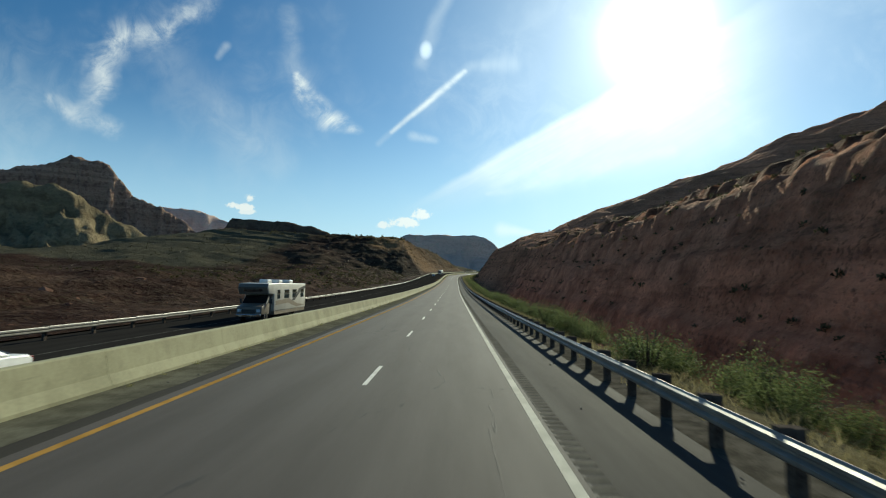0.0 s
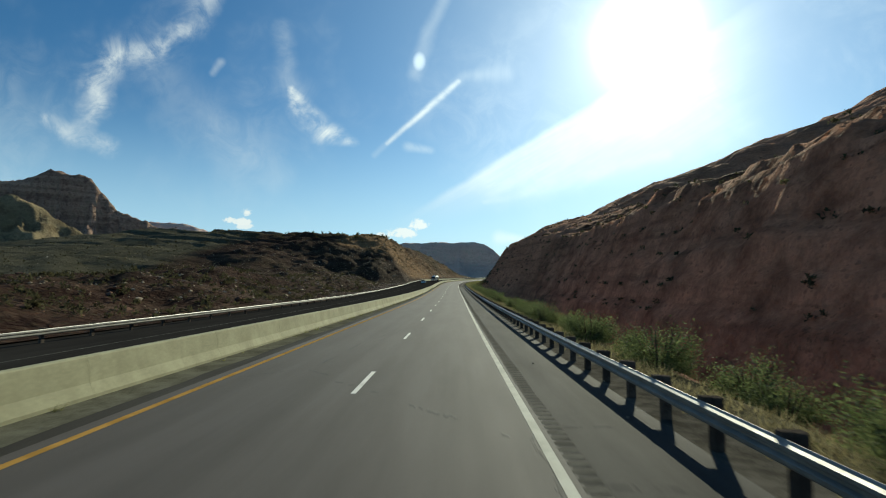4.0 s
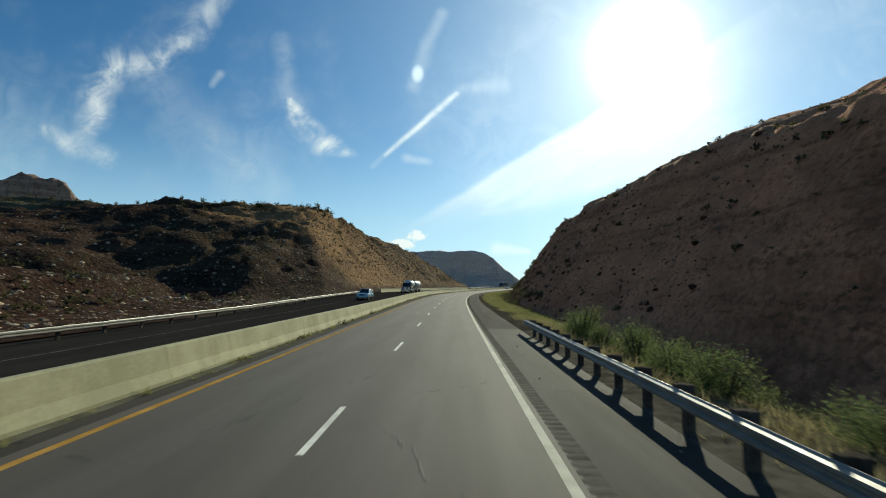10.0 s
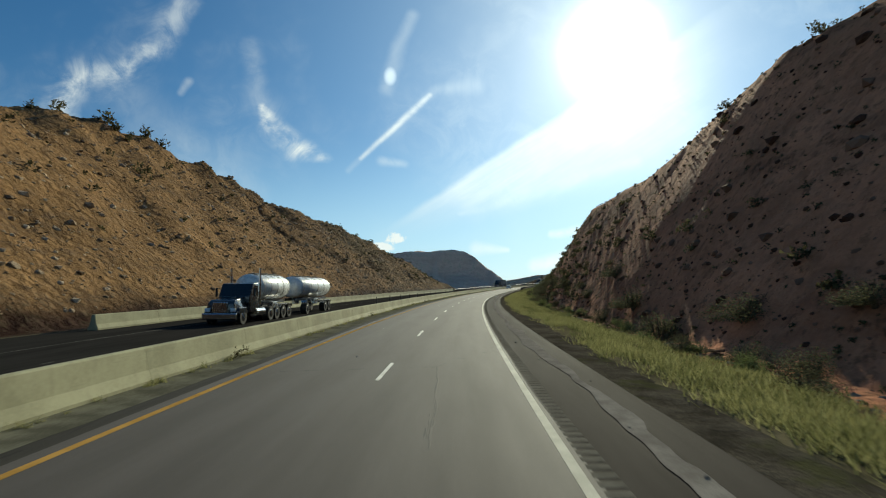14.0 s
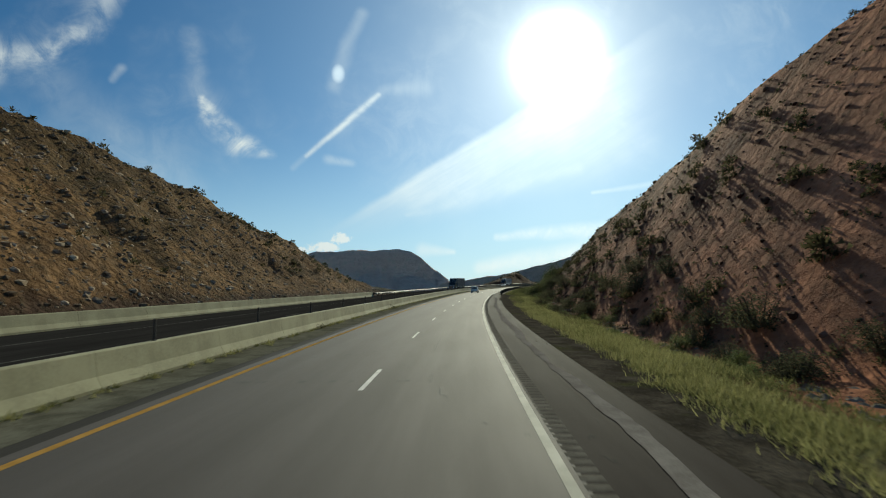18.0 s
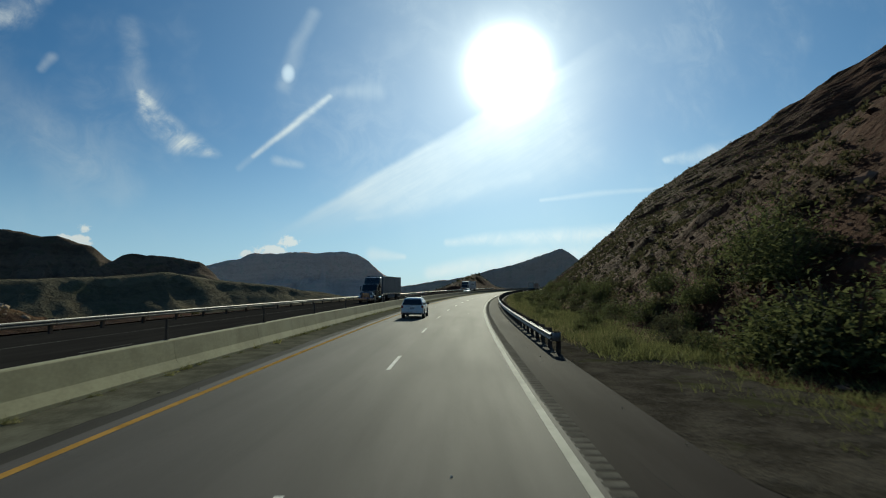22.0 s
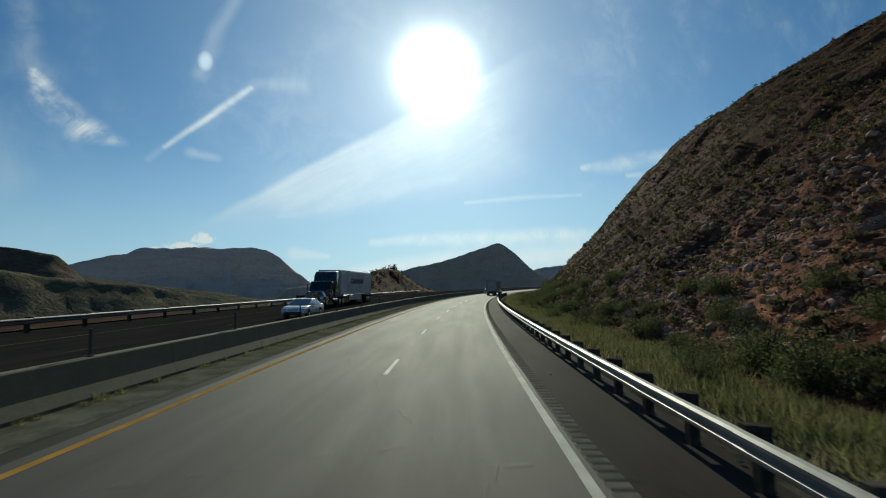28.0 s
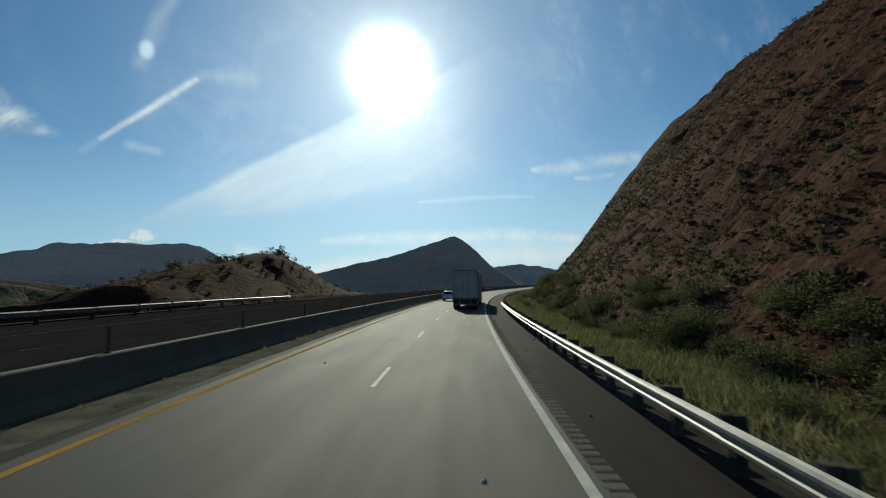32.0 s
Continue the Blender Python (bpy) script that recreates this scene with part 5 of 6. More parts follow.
def suv(m, label, paint="white_paint", name="suv"):
    root = vehicle(name, label, "car", m)
    wf = lambda z: 0.875 - 0.05 * abs(z - 0.7) - max(0, z - 1.0) * 0.36
    part("body", Kit().prism([(-2.05, 0.42), (-2.09, 0.72), (-2.05, 1.02), (0.95, 1.03), (1.62, 0.95), (1.98, 0.80), (2.06, 0.55), (2.0, 0.30), (-1.95, 0.30)], wf, 0.11), paint, root, smooth=True)
    part("cabin", Kit().prism([(-2.03, 1.0), (-1.82, 1.46), (-1.66, 1.57), (-0.6, 1.60), (0.15, 1.56), (0.98, 1.01)], wf, 0.09), paint, root, smooth=True)
    part("rear_window", Kit().add([(-0.76, -2.045, 1.05), (0.76, -2.045, 1.05), (0.62, -1.855, 1.47), (-0.62, -1.855, 1.47), (-0.66, -1.98, 1.06), (0.66, -1.98, 1.06), (0.58, -1.80, 1.45), (-0.58, -1.80, 1.45)],
                              [(0, 1, 2, 3), (4, 7, 6, 5), (0, 4, 5, 1), (1, 5, 6, 2), (2, 6, 7, 3), (3, 7, 4, 0)]), "glass", root)
    part("windscreen", Kit().add([(-0.7, 1.0, 1.05), (0.7, 1.0, 1.05), (0.6, 0.22, 1.54), (-0.6, 0.22, 1.54), (-0.7, 0.93, 1.03), (0.7, 0.93, 1.03), (0.6, 0.15, 1.52), (-0.6, 0.15, 1.52)],
                             [(0, 1, 2, 3), (4, 7, 6, 5), (0, 4, 5, 1), (1, 5, 6, 2), (2, 6, 7, 3), (3, 7, 4, 0)]), "glass", root)
    for prof in ([(-1.78, 1.06), (-1.66, 1.42), (-1.12, 1.45), (-1.12, 1.06)], [(-1.02, 1.06), (-1.02, 1.46), (-0.28, 1.47), (-0.28, 1.06)], [(-0.20, 1.06), (-0.20, 1.47), (0.1, 1.46), (0.74, 1.07)]):
        part("side_window", Kit().prism(prof, lambda z: wf(z) + 0.008), "glass", root)
    for x in (-1, 1):
        part("roof_rail", Kit().box(x * 0.60, -0.75, 1.655, 0.04, 1.9, 0.035, 0.01).box(x * 0.60, -1.6, 1.62, 0.05, 0.14, 0.07).box(x * 0.60, 0.1, 1.61, 0.05, 0.14, 0.09), "black", root)
        part("tail_lamp", Kit().box(x * 0.765, -2.035, 0.90, 0.17, 0.12, 0.22, 0.05), "red_lamp", root)
        part("headlamp", Kit().box(x * 0.68, 1.93, 0.80, 0.28, 0.16, 0.16, 0.03), "lamp", root)
        part("door_mirror", Kit().box(x * 0.97, 0.62, 1.08, 0.20, 0.10, 0.15, 0.03).box(x * 0.87, 0.64, 1.03, 0.08, 0.06, 0.05), "black", root)
        part("reflector", Kit().box(x * 0.70, -2.125, 0.44, 0.14, 0.02, 0.05), "red_lamp", root)
        part("sill", Kit().box(x * 0.86, 0.0, 0.36, 0.05, 2.0, 0.14, 0.02), "black", root)
        for y in (-1.28, 1.28):
            part("wheel_arch", Kit().cyl((x * 0.72, y, 0.36), (x * 0.885, y, 0.36), 0.40, 20), "black", root)
            wheel(root, x * 0.80, y, 0.335, 0.21)
    for y in (-1.35, -0.25):
        part("crossbar", Kit().box(0, y, 1.70, 1.34, 0.05, 0.03, 0.008), "black", root)
    part("rear_bumper", Kit().box(0, -2.07, 0.53, 1.68, 0.16, 0.28, 0.07), paint, root)
    part("bumper_insert", Kit().box(0, -2.10, 0.36, 1.40, 0.12, 0.12, 0.02), "black", root)
    part("front_bumper", Kit().box(0, 2.02, 0.45, 1.60, 0.14, 0.26, 0.05), paint, root)
    part("grille", Kit().box(0, 2.065, 0.70, 0.80, 0.05, 0.16, 0.01), "black", root)
    part("number_plate", Kit().box(0, -2.10, 0.78, 0.32, 0.02, 0.16), "plate", root)
    part("tailgate_handle", Kit().box(0, -2.10, 0.92, 0.55, 0.02, 0.04), paint, root)
    part("wiper", Kit().box(0.1, -2.06, 1.08, 0.5, 0.015, 0.02), "black", root)
    return root


def sedan(m, label, paint, name="car", pickup=False):
    root = vehicle(name, label, "car" if not pickup else "pickup truck", m)
    if pickup:
        wf = lambda z: 0.97 - max(0, z - 1.05) * 0.28
        prof = [(-2.85, 0.55), (-2.85, 1.12), (1.15, 1.14), (2.5, 1.08), (2.75, 0.85), (2.75, 0.5), (-2.8, 0.45)]
        cab = [(-1.05, 1.1), (-0.95, 1.75), (-0.75, 1.84), (0.35, 1.84), (1.15, 1.12)]
        part("bed_liner", Kit().box(0, -1.95, 1.125, 1.6, 1.6, 0.03), "black", root)
        axles, r = (-1.75, 1.75), 0.39
        glass = [[(-0.85, 1.2), (-0.80, 1.70), (-0.12, 1.72), (-0.12, 1.2)], [(-0.02, 1.2), (-0.02, 1.72), (0.3, 1.72), (0.86, 1.2)]]
    else:
        wf = lambda z: 0.88 - max(0, z - 0.92) * 0.42
        prof = [(-2.35, 0.45), (-2.38, 0.85), (-2.2, 0.98), (-1.6, 1.0), (0.95, 0.96), (1.9, 0.86), (2.3, 0.7), (2.35, 0.4), (-2.3, 0.3)]
        cab = [(-1.75, 0.97), (-0.95, 1.38), (-0.5, 1.43), (0.1, 1.42), (1.0, 0.95)]
        axles, r = (-1.38, 1.42), 0.32
        glass = [[(-1.35, 1.01), (-0.85, 1.34), (-0.42, 1.36), (-0.42, 1.01)], [(-0.34, 1.01), (-0.34, 1.36), (0.05, 1.36), (0.72, 1.0)]]
    part("body", Kit().prism(prof, wf, 0.09), paint, root, smooth=True)
    part("cabin", Kit().prism(cab, wf, 0.07), "white_paint" if pickup else paint, root, smooth=True)
    for p in glass:
        part("side_window", Kit().prism(p, lambda z: wf(z) + 0.008), "glass", root)
    (ya, za), (yb, zb) = cab[-1], cab[-2]
    part("windscreen", Kit().prism([(ya + 0.02, za + 0.06), (yb + 0.03, zb - 0.02), (yb - 0.06, zb - 0.04), (ya - 0.08, za + 0.03)], lambda z: wf(z) - 0.09), "glass", root)
    (ya, za), (yb, zb) = cab[0], cab[1]
    part("rear_window", Kit().prism([(ya - 0.0, za + 0.08), (yb - 0.02, zb - 0.02), (yb + 0.06, zb - 0.04), (ya + 0.1, za + 0.05)], lambda z: wf(z) - 0.09), "glass", root)
    f, b = prof[-2][0], prof[0][0]
    for x in (-1, 1):
        part("headlamp", Kit().box(x * 0.66, f - 0.10, 0.70 if not pickup else 0.92, 0.40, 0.22, 0.11 if not pickup else 0.16, 0.03), "lamp", root)
        part("tail_lamp", Kit().box(x * 0.74, b + 0.02, 0.82 if not pickup else 0.95, 0.2, 0.1, 0.2, 0.02), "red_lamp", root)
        part("door_mirror", Kit().box(x * (wf(1.0) + 0.10), cab[-1][0] - 0.3, za + 0.10, 0.18, 0.10, 0.13, 0.03), paint, root)
        for y in axles:
            part("wheel_arch", Kit().cyl((x * (wf(0.6) - 0.16), y, r + 0.02), (x * (wf(0.6) + 0.006), y, r + 0.02), r + 0.06, 20), "black", root)
            wheel(root, x * (wf(0.6) - 0.09), y, r, 0.21)
    part("grille", Kit().box(0, f - 0.01, 0.42 if not pickup else 0.85, 1.25 if not pickup else 0.95, 0.08, 0.2, 0.03), "black", root)
    if not pickup:
        part("upper_grille", Kit().box(0, f - 0.03, 0.66, 0.7, 0.06, 0.06, 0.02), "black", root)
        part("sill", Kit().box(-0.87, 0, 0.30, 0.06, 2.2, 0.12, 0.02).box(0.87, 0, 0.30, 0.06, 2.2, 0.12, 0.02), "black", root)
    part("front_bumper", Kit().box(0, f - (0.04 if not pickup else 0), 0.56 if not pickup else 0.46, 1.62, 0.14, 0.12, 0.04), paint if not pickup else "chrome", root)
    part("number_plate", Kit().box(0, b - 0.03, 0.62, 0.32, 0.03, 0.16), "plate", root)
    return root


def tractor(root, y0, paint, daycab=False, bars=True):
    """A bonneted road tractor whose front stands at y0 and which reaches back about 7 m."""
    hood = [(y0, 0.75), (y0 - 0.05, 1.45), (y0 - 0.35, 1.66), (y0 - 2.0, 1.86), (y0 - 2.0, 0.75)]
    part("hood", Kit().prism(hood, lambda z: 1.0 - max(0, z - 1.2) * 0.35, 0.07), paint, root, smooth=True)
    part("cab", Kit().prism([(y0 - 1.95, 0.75), (y0 - 1.95, 1.86), (y0 - 2.45, 2.75), (y0 - 3.6, 2.85), (y0 - 3.6, 0.75)], 1.12, 0.06), paint, root, smooth=True)
    if not daycab:
        part("sleeper", Kit().prism([(y0 - 3.58, 0.75), (y0 - 3.58, 2.85), (y0 - 3.75, 3.35), (y0 - 4.3, 3.85), (y0 - 5.1, 3.95), (y0 - 5.1, 0.75)], 1.2, 0.08), paint, root, smooth=True)
    part("windscreen", Kit().prism([(y0 - 1.97, 1.95), (y0 - 2.41, 2.70), (y0 - 2.50, 2.68), (y0 - 2.06, 1.93)], 1.02), "glass", root)
    part("side_window", Kit().prism([(y0 - 2.35, 1.95), (y0 - 2.65, 2.6), (y0 - 3.35, 2.62), (y0 - 3.35, 1.95)], 1.13), "glass", root)
    part("grille", Kit().box(0, y0 + 0.005, 1.15, 1.0, 0.06, 0.72, 0.02), "chrome", root)
    for i in range(7):
        part("grille_bar", Kit().box(-0.42 + i * 0.14, y0 + 0.04, 1.15, 0.03, 0.03, 0.66), "frame", root)
    part("front_bumper", Kit().box(0, y0 + 0.12, 0.58, 2.35, 0.22, 0.42, 0.06), "chrome", root)
    for x in (-1, 1):
        part("headlamp", Kit().box(x * 0.86, y0 - 0.03, 1.0, 0.36, 0.16, 0.26, 0.04), "lamp", root)
        part("fender", Kit().prism([(y0 - 0.1, 0.75), (y0 - 0.35, 1.12), (y0 - 1.3, 1.15), (y0 - 1.7, 0.75)], 0.0 + 1.18, 0.04) if x > 0 else Kit().box(-1.0, y0 - 0.9, 1.0, 0.3, 1.2, 0.2, 0.05), paint, root)
        part("door_mirror", Kit().box(x * 1.38, y0 - 2.2, 2.15, 0.14, 0.10, 0.62, 0.03).box(x * 1.25, y0 - 2.2, 2.4, 0.3, 0.04, 0.04), "black", root)
        part("exhaust_pipe", Kit().cyl((x * 1.08, y0 - (5.25 if not daycab else 3.75), 1.0), (x * 1.08, y0 - (5.25 if not daycab else 3.75), 3.9), 0.075, 12), "chrome", root)
        part("fuel_tank", Kit().cyl((x * 0.95, y0 - 3.0, 0.72), (x * 0.95, y0 - 4.5, 0.72), 0.32, 18), "chrome", root)
        wheel(root, x * 1.02, y0 - 0.95, 0.51, 0.30)
        for y in (5.6, 6.9):
            wheel(root, x * 0.95, y0 - y, 0.51, 0.56)
    part("chassis_rail", Kit().box(-0.42, y0 - 4.2, 0.92, 0.12, 6.6, 0.26).box(0.42, y0 - 4.2, 0.92, 0.12, 6.6, 0.26).box(0, y0 - 6.2, 1.1, 0.95, 1.0, 0.1), "frame", root)


def box_trailer(root, y0, length, skin, marks=None):
    """A van trailer whose nose stands at y0."""
    y1, h0, h1 = y0 - length, 1.2, 4.1
    part("van_body", Kit().box(0, (y0 + y1) / 2, (h0 + h1) / 2, 2.56, length, h1 - h0, 0.03), skin, root)
    for x in (-1, 1):
        for k in range(int(length / 1.22)):
            part("side_rib", Kit().box(x * 1.286, y0 - 0.6 - k * 1.22, (h0 + h1) / 2, 0.018, 0.05, h1 - h0 - 0.3), skin, root)
        part("bottom_rail", Kit().box(x * 1.285, (y0 + y1) / 2, h0 + 0.08, 0.03, length, 0.16), "aluminium", root)
        part("top_rail", Kit().box(x * 1.285, (y0 + y1) / 2, h1 - 0.06, 0.03, length, 0.12), "aluminium", root)
        part("rear_door", Kit().box(x * 0.62, y1 - 0.02, 2.65, 1.18, 0.05, 2.72, 0.01), skin, root)
        for k in (0.28, 0.95):
            part("lock_rod", Kit().cyl((x * k, y1 - 0.07, 1.25), (x * k, y1 - 0.07, 4.0), 0.02, 8).box(x * k, y1 - 0.07, 2.0, 0.10, 0.04, 0.14), "steel", root)
        for k in range(4):
            part("hinge", Kit().box(x * 1.2, y1 - 0.05, 1.6 + k * 0.75, 0.16, 0.04, 0.07), "steel", root)
        part("tail_lamp", Kit().box(x * 0.95, y1 - 0.03, 1.12, 0.30, 0.06, 0.10), "red_lamp", root)
        part("mud_flap", Kit().box(x * 0.95, y1 + 0.35, 0.55, 0.62, 0.03, 0.75), "rubber", root)
        part("landing_leg", Kit().box(x * 0.75, y0 - 2.8, 0.75, 0.12, 0.12, 0.9).box(x * 0.75, y0 - 2.8, 0.30, 0.25, 0.25, 0.03), "frame", root)
        part("side_skirt", Kit().box(x * 1.24, y0 - length * 0.45, 0.85, 0.02, length * 0.38, 0.62), skin, root)
        for y in (1.1, 2.35):
            wheel(root, x * 0.95, y1 + y, 0.51, 0.58)
    part("rear_frame", Kit().box(0, y1 - 0.03, 4.05, 2.58, 0.08, 0.14).box(0, y1 - 0.03, 1.18, 2.58, 0.08, 0.20).box(-1.25, y1 - 0.03, 2.6, 0.08, 0.08, 2.9).box(1.25, y1 - 0.03, 2.6, 0.08, 0.08, 2.9), "steel", root)
    part("under_ride_bar", Kit().box(0, y1 + 0.02, 0.55, 2.2, 0.08, 0.10).box(-0.6, y1 + 0.05, 0.85, 0.08, 0.06, 0.6).box(0.6, y1 + 0.05, 0.85, 0.08, 0.06, 0.6), "steel", root)
    part("marker_lamp", Kit().box(-0.2, y1 - 0.075, 4.05, 0.08, 0.02, 0.05).box(0, y1 - 0.075, 4.05, 0.08, 0.02, 0.05).box(0.2, y1 - 0.075, 4.05, 0.08, 0.02, 0.05), "red_lamp", root)
    part("bogie", Kit().box(0, y1 + 1.7, 0.85, 1.1, 2.8, 0.5), "frame", root)
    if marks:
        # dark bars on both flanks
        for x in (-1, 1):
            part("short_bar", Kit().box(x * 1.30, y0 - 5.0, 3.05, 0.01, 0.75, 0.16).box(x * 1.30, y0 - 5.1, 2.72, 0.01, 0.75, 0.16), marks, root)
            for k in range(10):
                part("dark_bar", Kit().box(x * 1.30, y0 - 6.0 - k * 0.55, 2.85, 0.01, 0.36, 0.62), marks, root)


def semi(s_front, d, turn, label, skin, paint, length=16.1, marks=None, name="semi_truck"):
    """turn 0 drives with us, 180 comes towards us; s_front is the station of its nose."""
    root = vehicle(name, label, "truck", sit(s_front, d, 0, turn))
    tractor(root, 0.0, paint)
    box_trailer(root, -4.9 - 0.7, length, skin, marks)
    return root


def tank(root, y0, length, cz=2.5):
    y1 = y0 - length
    prof = [(y0, 0.5, 0.4, cz), (y0 - 0.12, 0.95, 0.72, cz), (y0 - 0.35, 1.15, 0.86, cz), (y1 + 0.35, 1.15, 0.86, cz), (y1 + 0.12, 0.95, 0.72, cz), (y1, 0.5, 0.4, cz)]
    prof = [(y, rx, rz * 1.14, c) for y, rx, rz, c in prof]
    part("tank_shell", Kit().lathe(prof, 32), "tank_white", root, "pale painted tank", smooth=True)
    for k in range(5):
        y = y0 - 0.5 - k * (length - 1.0) / 4
        part("tank_ring", Kit().lathe([(y + 0.04, 1.165, 1.0, cz), (y - 0.04, 1.165, 1.0, cz)], 32), "steel", root)
    for k in range(3):
        y = y0 - length * (0.25 + 0.25 * k)
        part("manhole", Kit().cyl((0, y, cz + 0.95), (0, y, cz + 1.10), 0.26, 16), "steel", root)
    part("walkway", Kit().box(0.0, (y0 + y1) / 2, cz + 1.03, 0.5, length * 0.8, 0.04), "steel", root)
    part("subframe", Kit().box(-0.45, (y0 + y1) / 2, 1.35, 0.12, length, 0.25).box(0.45, (y0 + y1) / 2, 1.35, 0.12, length, 0.25), "frame", root)
    for x in (-1, 1):
        part("side_cabinet", Kit().box(x * 0.95, (y0 + y1) / 2 + 0.6, 1.1, 0.4, 1.1, 0.5, 0.03), "aluminium", root)


def tanker(s_front, d, turn, label):
    root = vehicle("tank_truck", label, "truck", sit(s_front, d, 0, turn))
    tractor(root, 0.0, "black_paint", daycab=True)
    tank(root, -4.1, 6.2)
    pup = -13.2
    tank(root, pup, 9.8)
    part("drawbar", Kit().box(0, -11.8, 0.85, 0.2, 3.0, 0.16), "frame", root)
    for x in (-1, 1):
        for y in (-8.3, -9.6, -14.6, -20.6, -21.9):
            wheel(root, x * 0.95, y, 0.51, 0.56)
        part("fender", Kit().prism([(-7.6, 0.9), (-7.8, 1.15), (-10.1, 1.15), (-10.3, 0.9), (-10.1, 1.09), (-7.8, 1.09)], 1.24) if x > 0 else Kit().prism([(-19.9, 0.9), (-20.1, 1.15), (-22.4, 1.15), (-22.6, 0.9), (-22.4, 1.09), (-20.1, 1.09)], 1.24), "aluminium", root)
    return root


def motorhome(m, label):
    root = vehicle("motorhome", label, "motorhome", m)
    part("house_body", Kit().prism([(-6.9, 0.75), (-6.9, 3.05), (1.3, 3.1), (3.3, 3.05), (3.55, 2.75), (3.3, 2.2), (2.0, 2.15), (2.0, 0.75)], 1.22, 0.08), "camper_body", root, smooth=True)
    # thin cap over the overcab front; cap and cab carry painted-in shade
    part("overcab_cap", Kit().prism([(3.34, 3.02), (3.57, 2.75), (3.32, 2.18), (3.26, 2.2), (3.50, 2.75), (3.28, 3.0)], 1.17), "camper_front", root)
    part("cab", Kit().prism([(1.9, 0.7), (1.9, 2.1), (2.5, 2.1), (3.15, 1.45), (4.1, 1.2), (4.2, 0.6), (1.9, 0.5)], 1.0, 0.06), "camper_front", root, smooth=True)
    part("windscreen", Kit().prism([(2.55, 2.05), (3.2, 1.46), (3.1, 1.42), (2.45, 2.0)], 0.92), "glass", root)
    part("cab_window", Kit().prism([(2.05, 1.45), (2.05, 1.95), (2.45, 1.95), (2.9, 1.45)], 1.008), "glass", root)
    part("grille", Kit().box(0, 4.19, 0.85, 1.1, 0.06, 0.3, 0.02), "black", root)
    part("front_bumper", Kit().box(0, 4.25, 0.52, 1.95, 0.14, 0.22, 0.04), "chrome", root)
    part("skirt", Kit().box(0, -2.5, 0.62, 2.36, 8.6, 0.35, 0.04), "tan_stripe", root)
    for x in (-1, 1):
        for y, w in ((-5.8, 1.0), (-3.4, 1.2), (-1.2, 1.3), (0.9, 0.7)):
            part("side_window", Kit().box(x * 1.222, y, 2.15, 0.02, w, 0.75, 0.008), "glass", root)
        part("stripe", Kit().prism([(-6.7, 1.0), (-4.2, 1.2), (-1.8, 1.75), (1.6, 1.6), (1.6, 1.25), (-1.6, 1.35), (-4.0, 0.9)], 1.228 if x > 0 else 1.226), "tan_stripe", root)
        part("dark_swoosh", Kit().prism([(-6.8, 2.9), (-4.8, 2.6), (-2.6, 1.5), (-3.4, 1.5), (-5.2, 2.3), (-6.8, 2.6)], 1.232 if x > 0 else 1.230), "black", root)
        part("headlamp", Kit().box(x * 0.75, 4.17, 0.9, 0.3, 0.12, 0.22, 0.03), "lamp", root)
        part("door_mirror", Kit().box(x * 1.25, 2.75, 1.6, 0.18, 0.10, 0.38, 0.03).box(x * 1.1, 2.75, 1.5, 0.2, 0.04, 0.04), "black", root)
        wheel(root, x * 0.88, 3.2, 0.39, 0.24)
        wheel(root, x * 0.88, -4.2, 0.39, 0.45)
    part("entry_door", Kit().box(1.232, 0.05, 1.65, 0.02, 0.7, 1.75, 0.005), "trailer_white", root)
    part("overcab_window", Kit().box(0, 3.47, 2.55, 1.5, 0.06, 0.32, 0.02), "glass", root)
    for y in (-5.0, -2.0, 0.8):
        part("roof_air_unit", Kit().box(0, y, 3.24, 0.75, 1.0, 0.30, 0.08), "white_paint", root)
    part("roof_vent", Kit().box(0.4, -0.8, 3.15, 0.45, 0.45, 0.14, 0.03), "white_paint", root)
    part("ladder", Kit().box(0.7, -6.96, 2.1, 0.03, 0.03, 2.0).box(1.05, -6.96, 2.1, 0.03, 0.03, 2.0).box(0.87, -6.96, 1.6, 0.35, 0.03, 0.03).box(0.87, -6.96, 2.1, 0.35, 0.03, 0.03).box(0.87, -6.96, 2.6, 0.35, 0.03, 0.03), "steel", root)
    return root


# traffic with us
root = vehicle("semi_truck", "dusty white box trailer truck in the lane ahead", "truck", sit(868, -0.27))
tractor(root, 0.0, "white_paint")
box_trailer(root, -5.6, 16.1, "trailer_grey")
suv(sit(612.0, -4.05), "white small suv with black roof bars in the passing lane")
suv(sit(876, -4.7), "white suv far ahead in the passing lane")
# oncoming traffic
motorhome(sit(44.5, -16.0, 0, 180), "white and tan motorhome on the oncoming road")
sedan(sit(11.7, -12.3, 0, 180), "white car passing behind the median barrier", "white_paint")
sedan(sit(362, -15.9, 0, 180), "blue and white pickup truck on the oncoming road", "blue_paint", "pickup_truck", True)
tanker(410.5, -16.0, 180, "polished double tank truck with black cab on the oncoming road")
semi(644.5, -16.0, 180, "dark blue-grey trailer truck on the oncoming road", "trailer_blue", "black_paint", 15.0)
sedan(sit(744.0, -12.3, 0, 180), "white sedan beside the median barrier on the oncoming road", "white_paint")
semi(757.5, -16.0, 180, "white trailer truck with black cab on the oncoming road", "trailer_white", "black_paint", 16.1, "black")


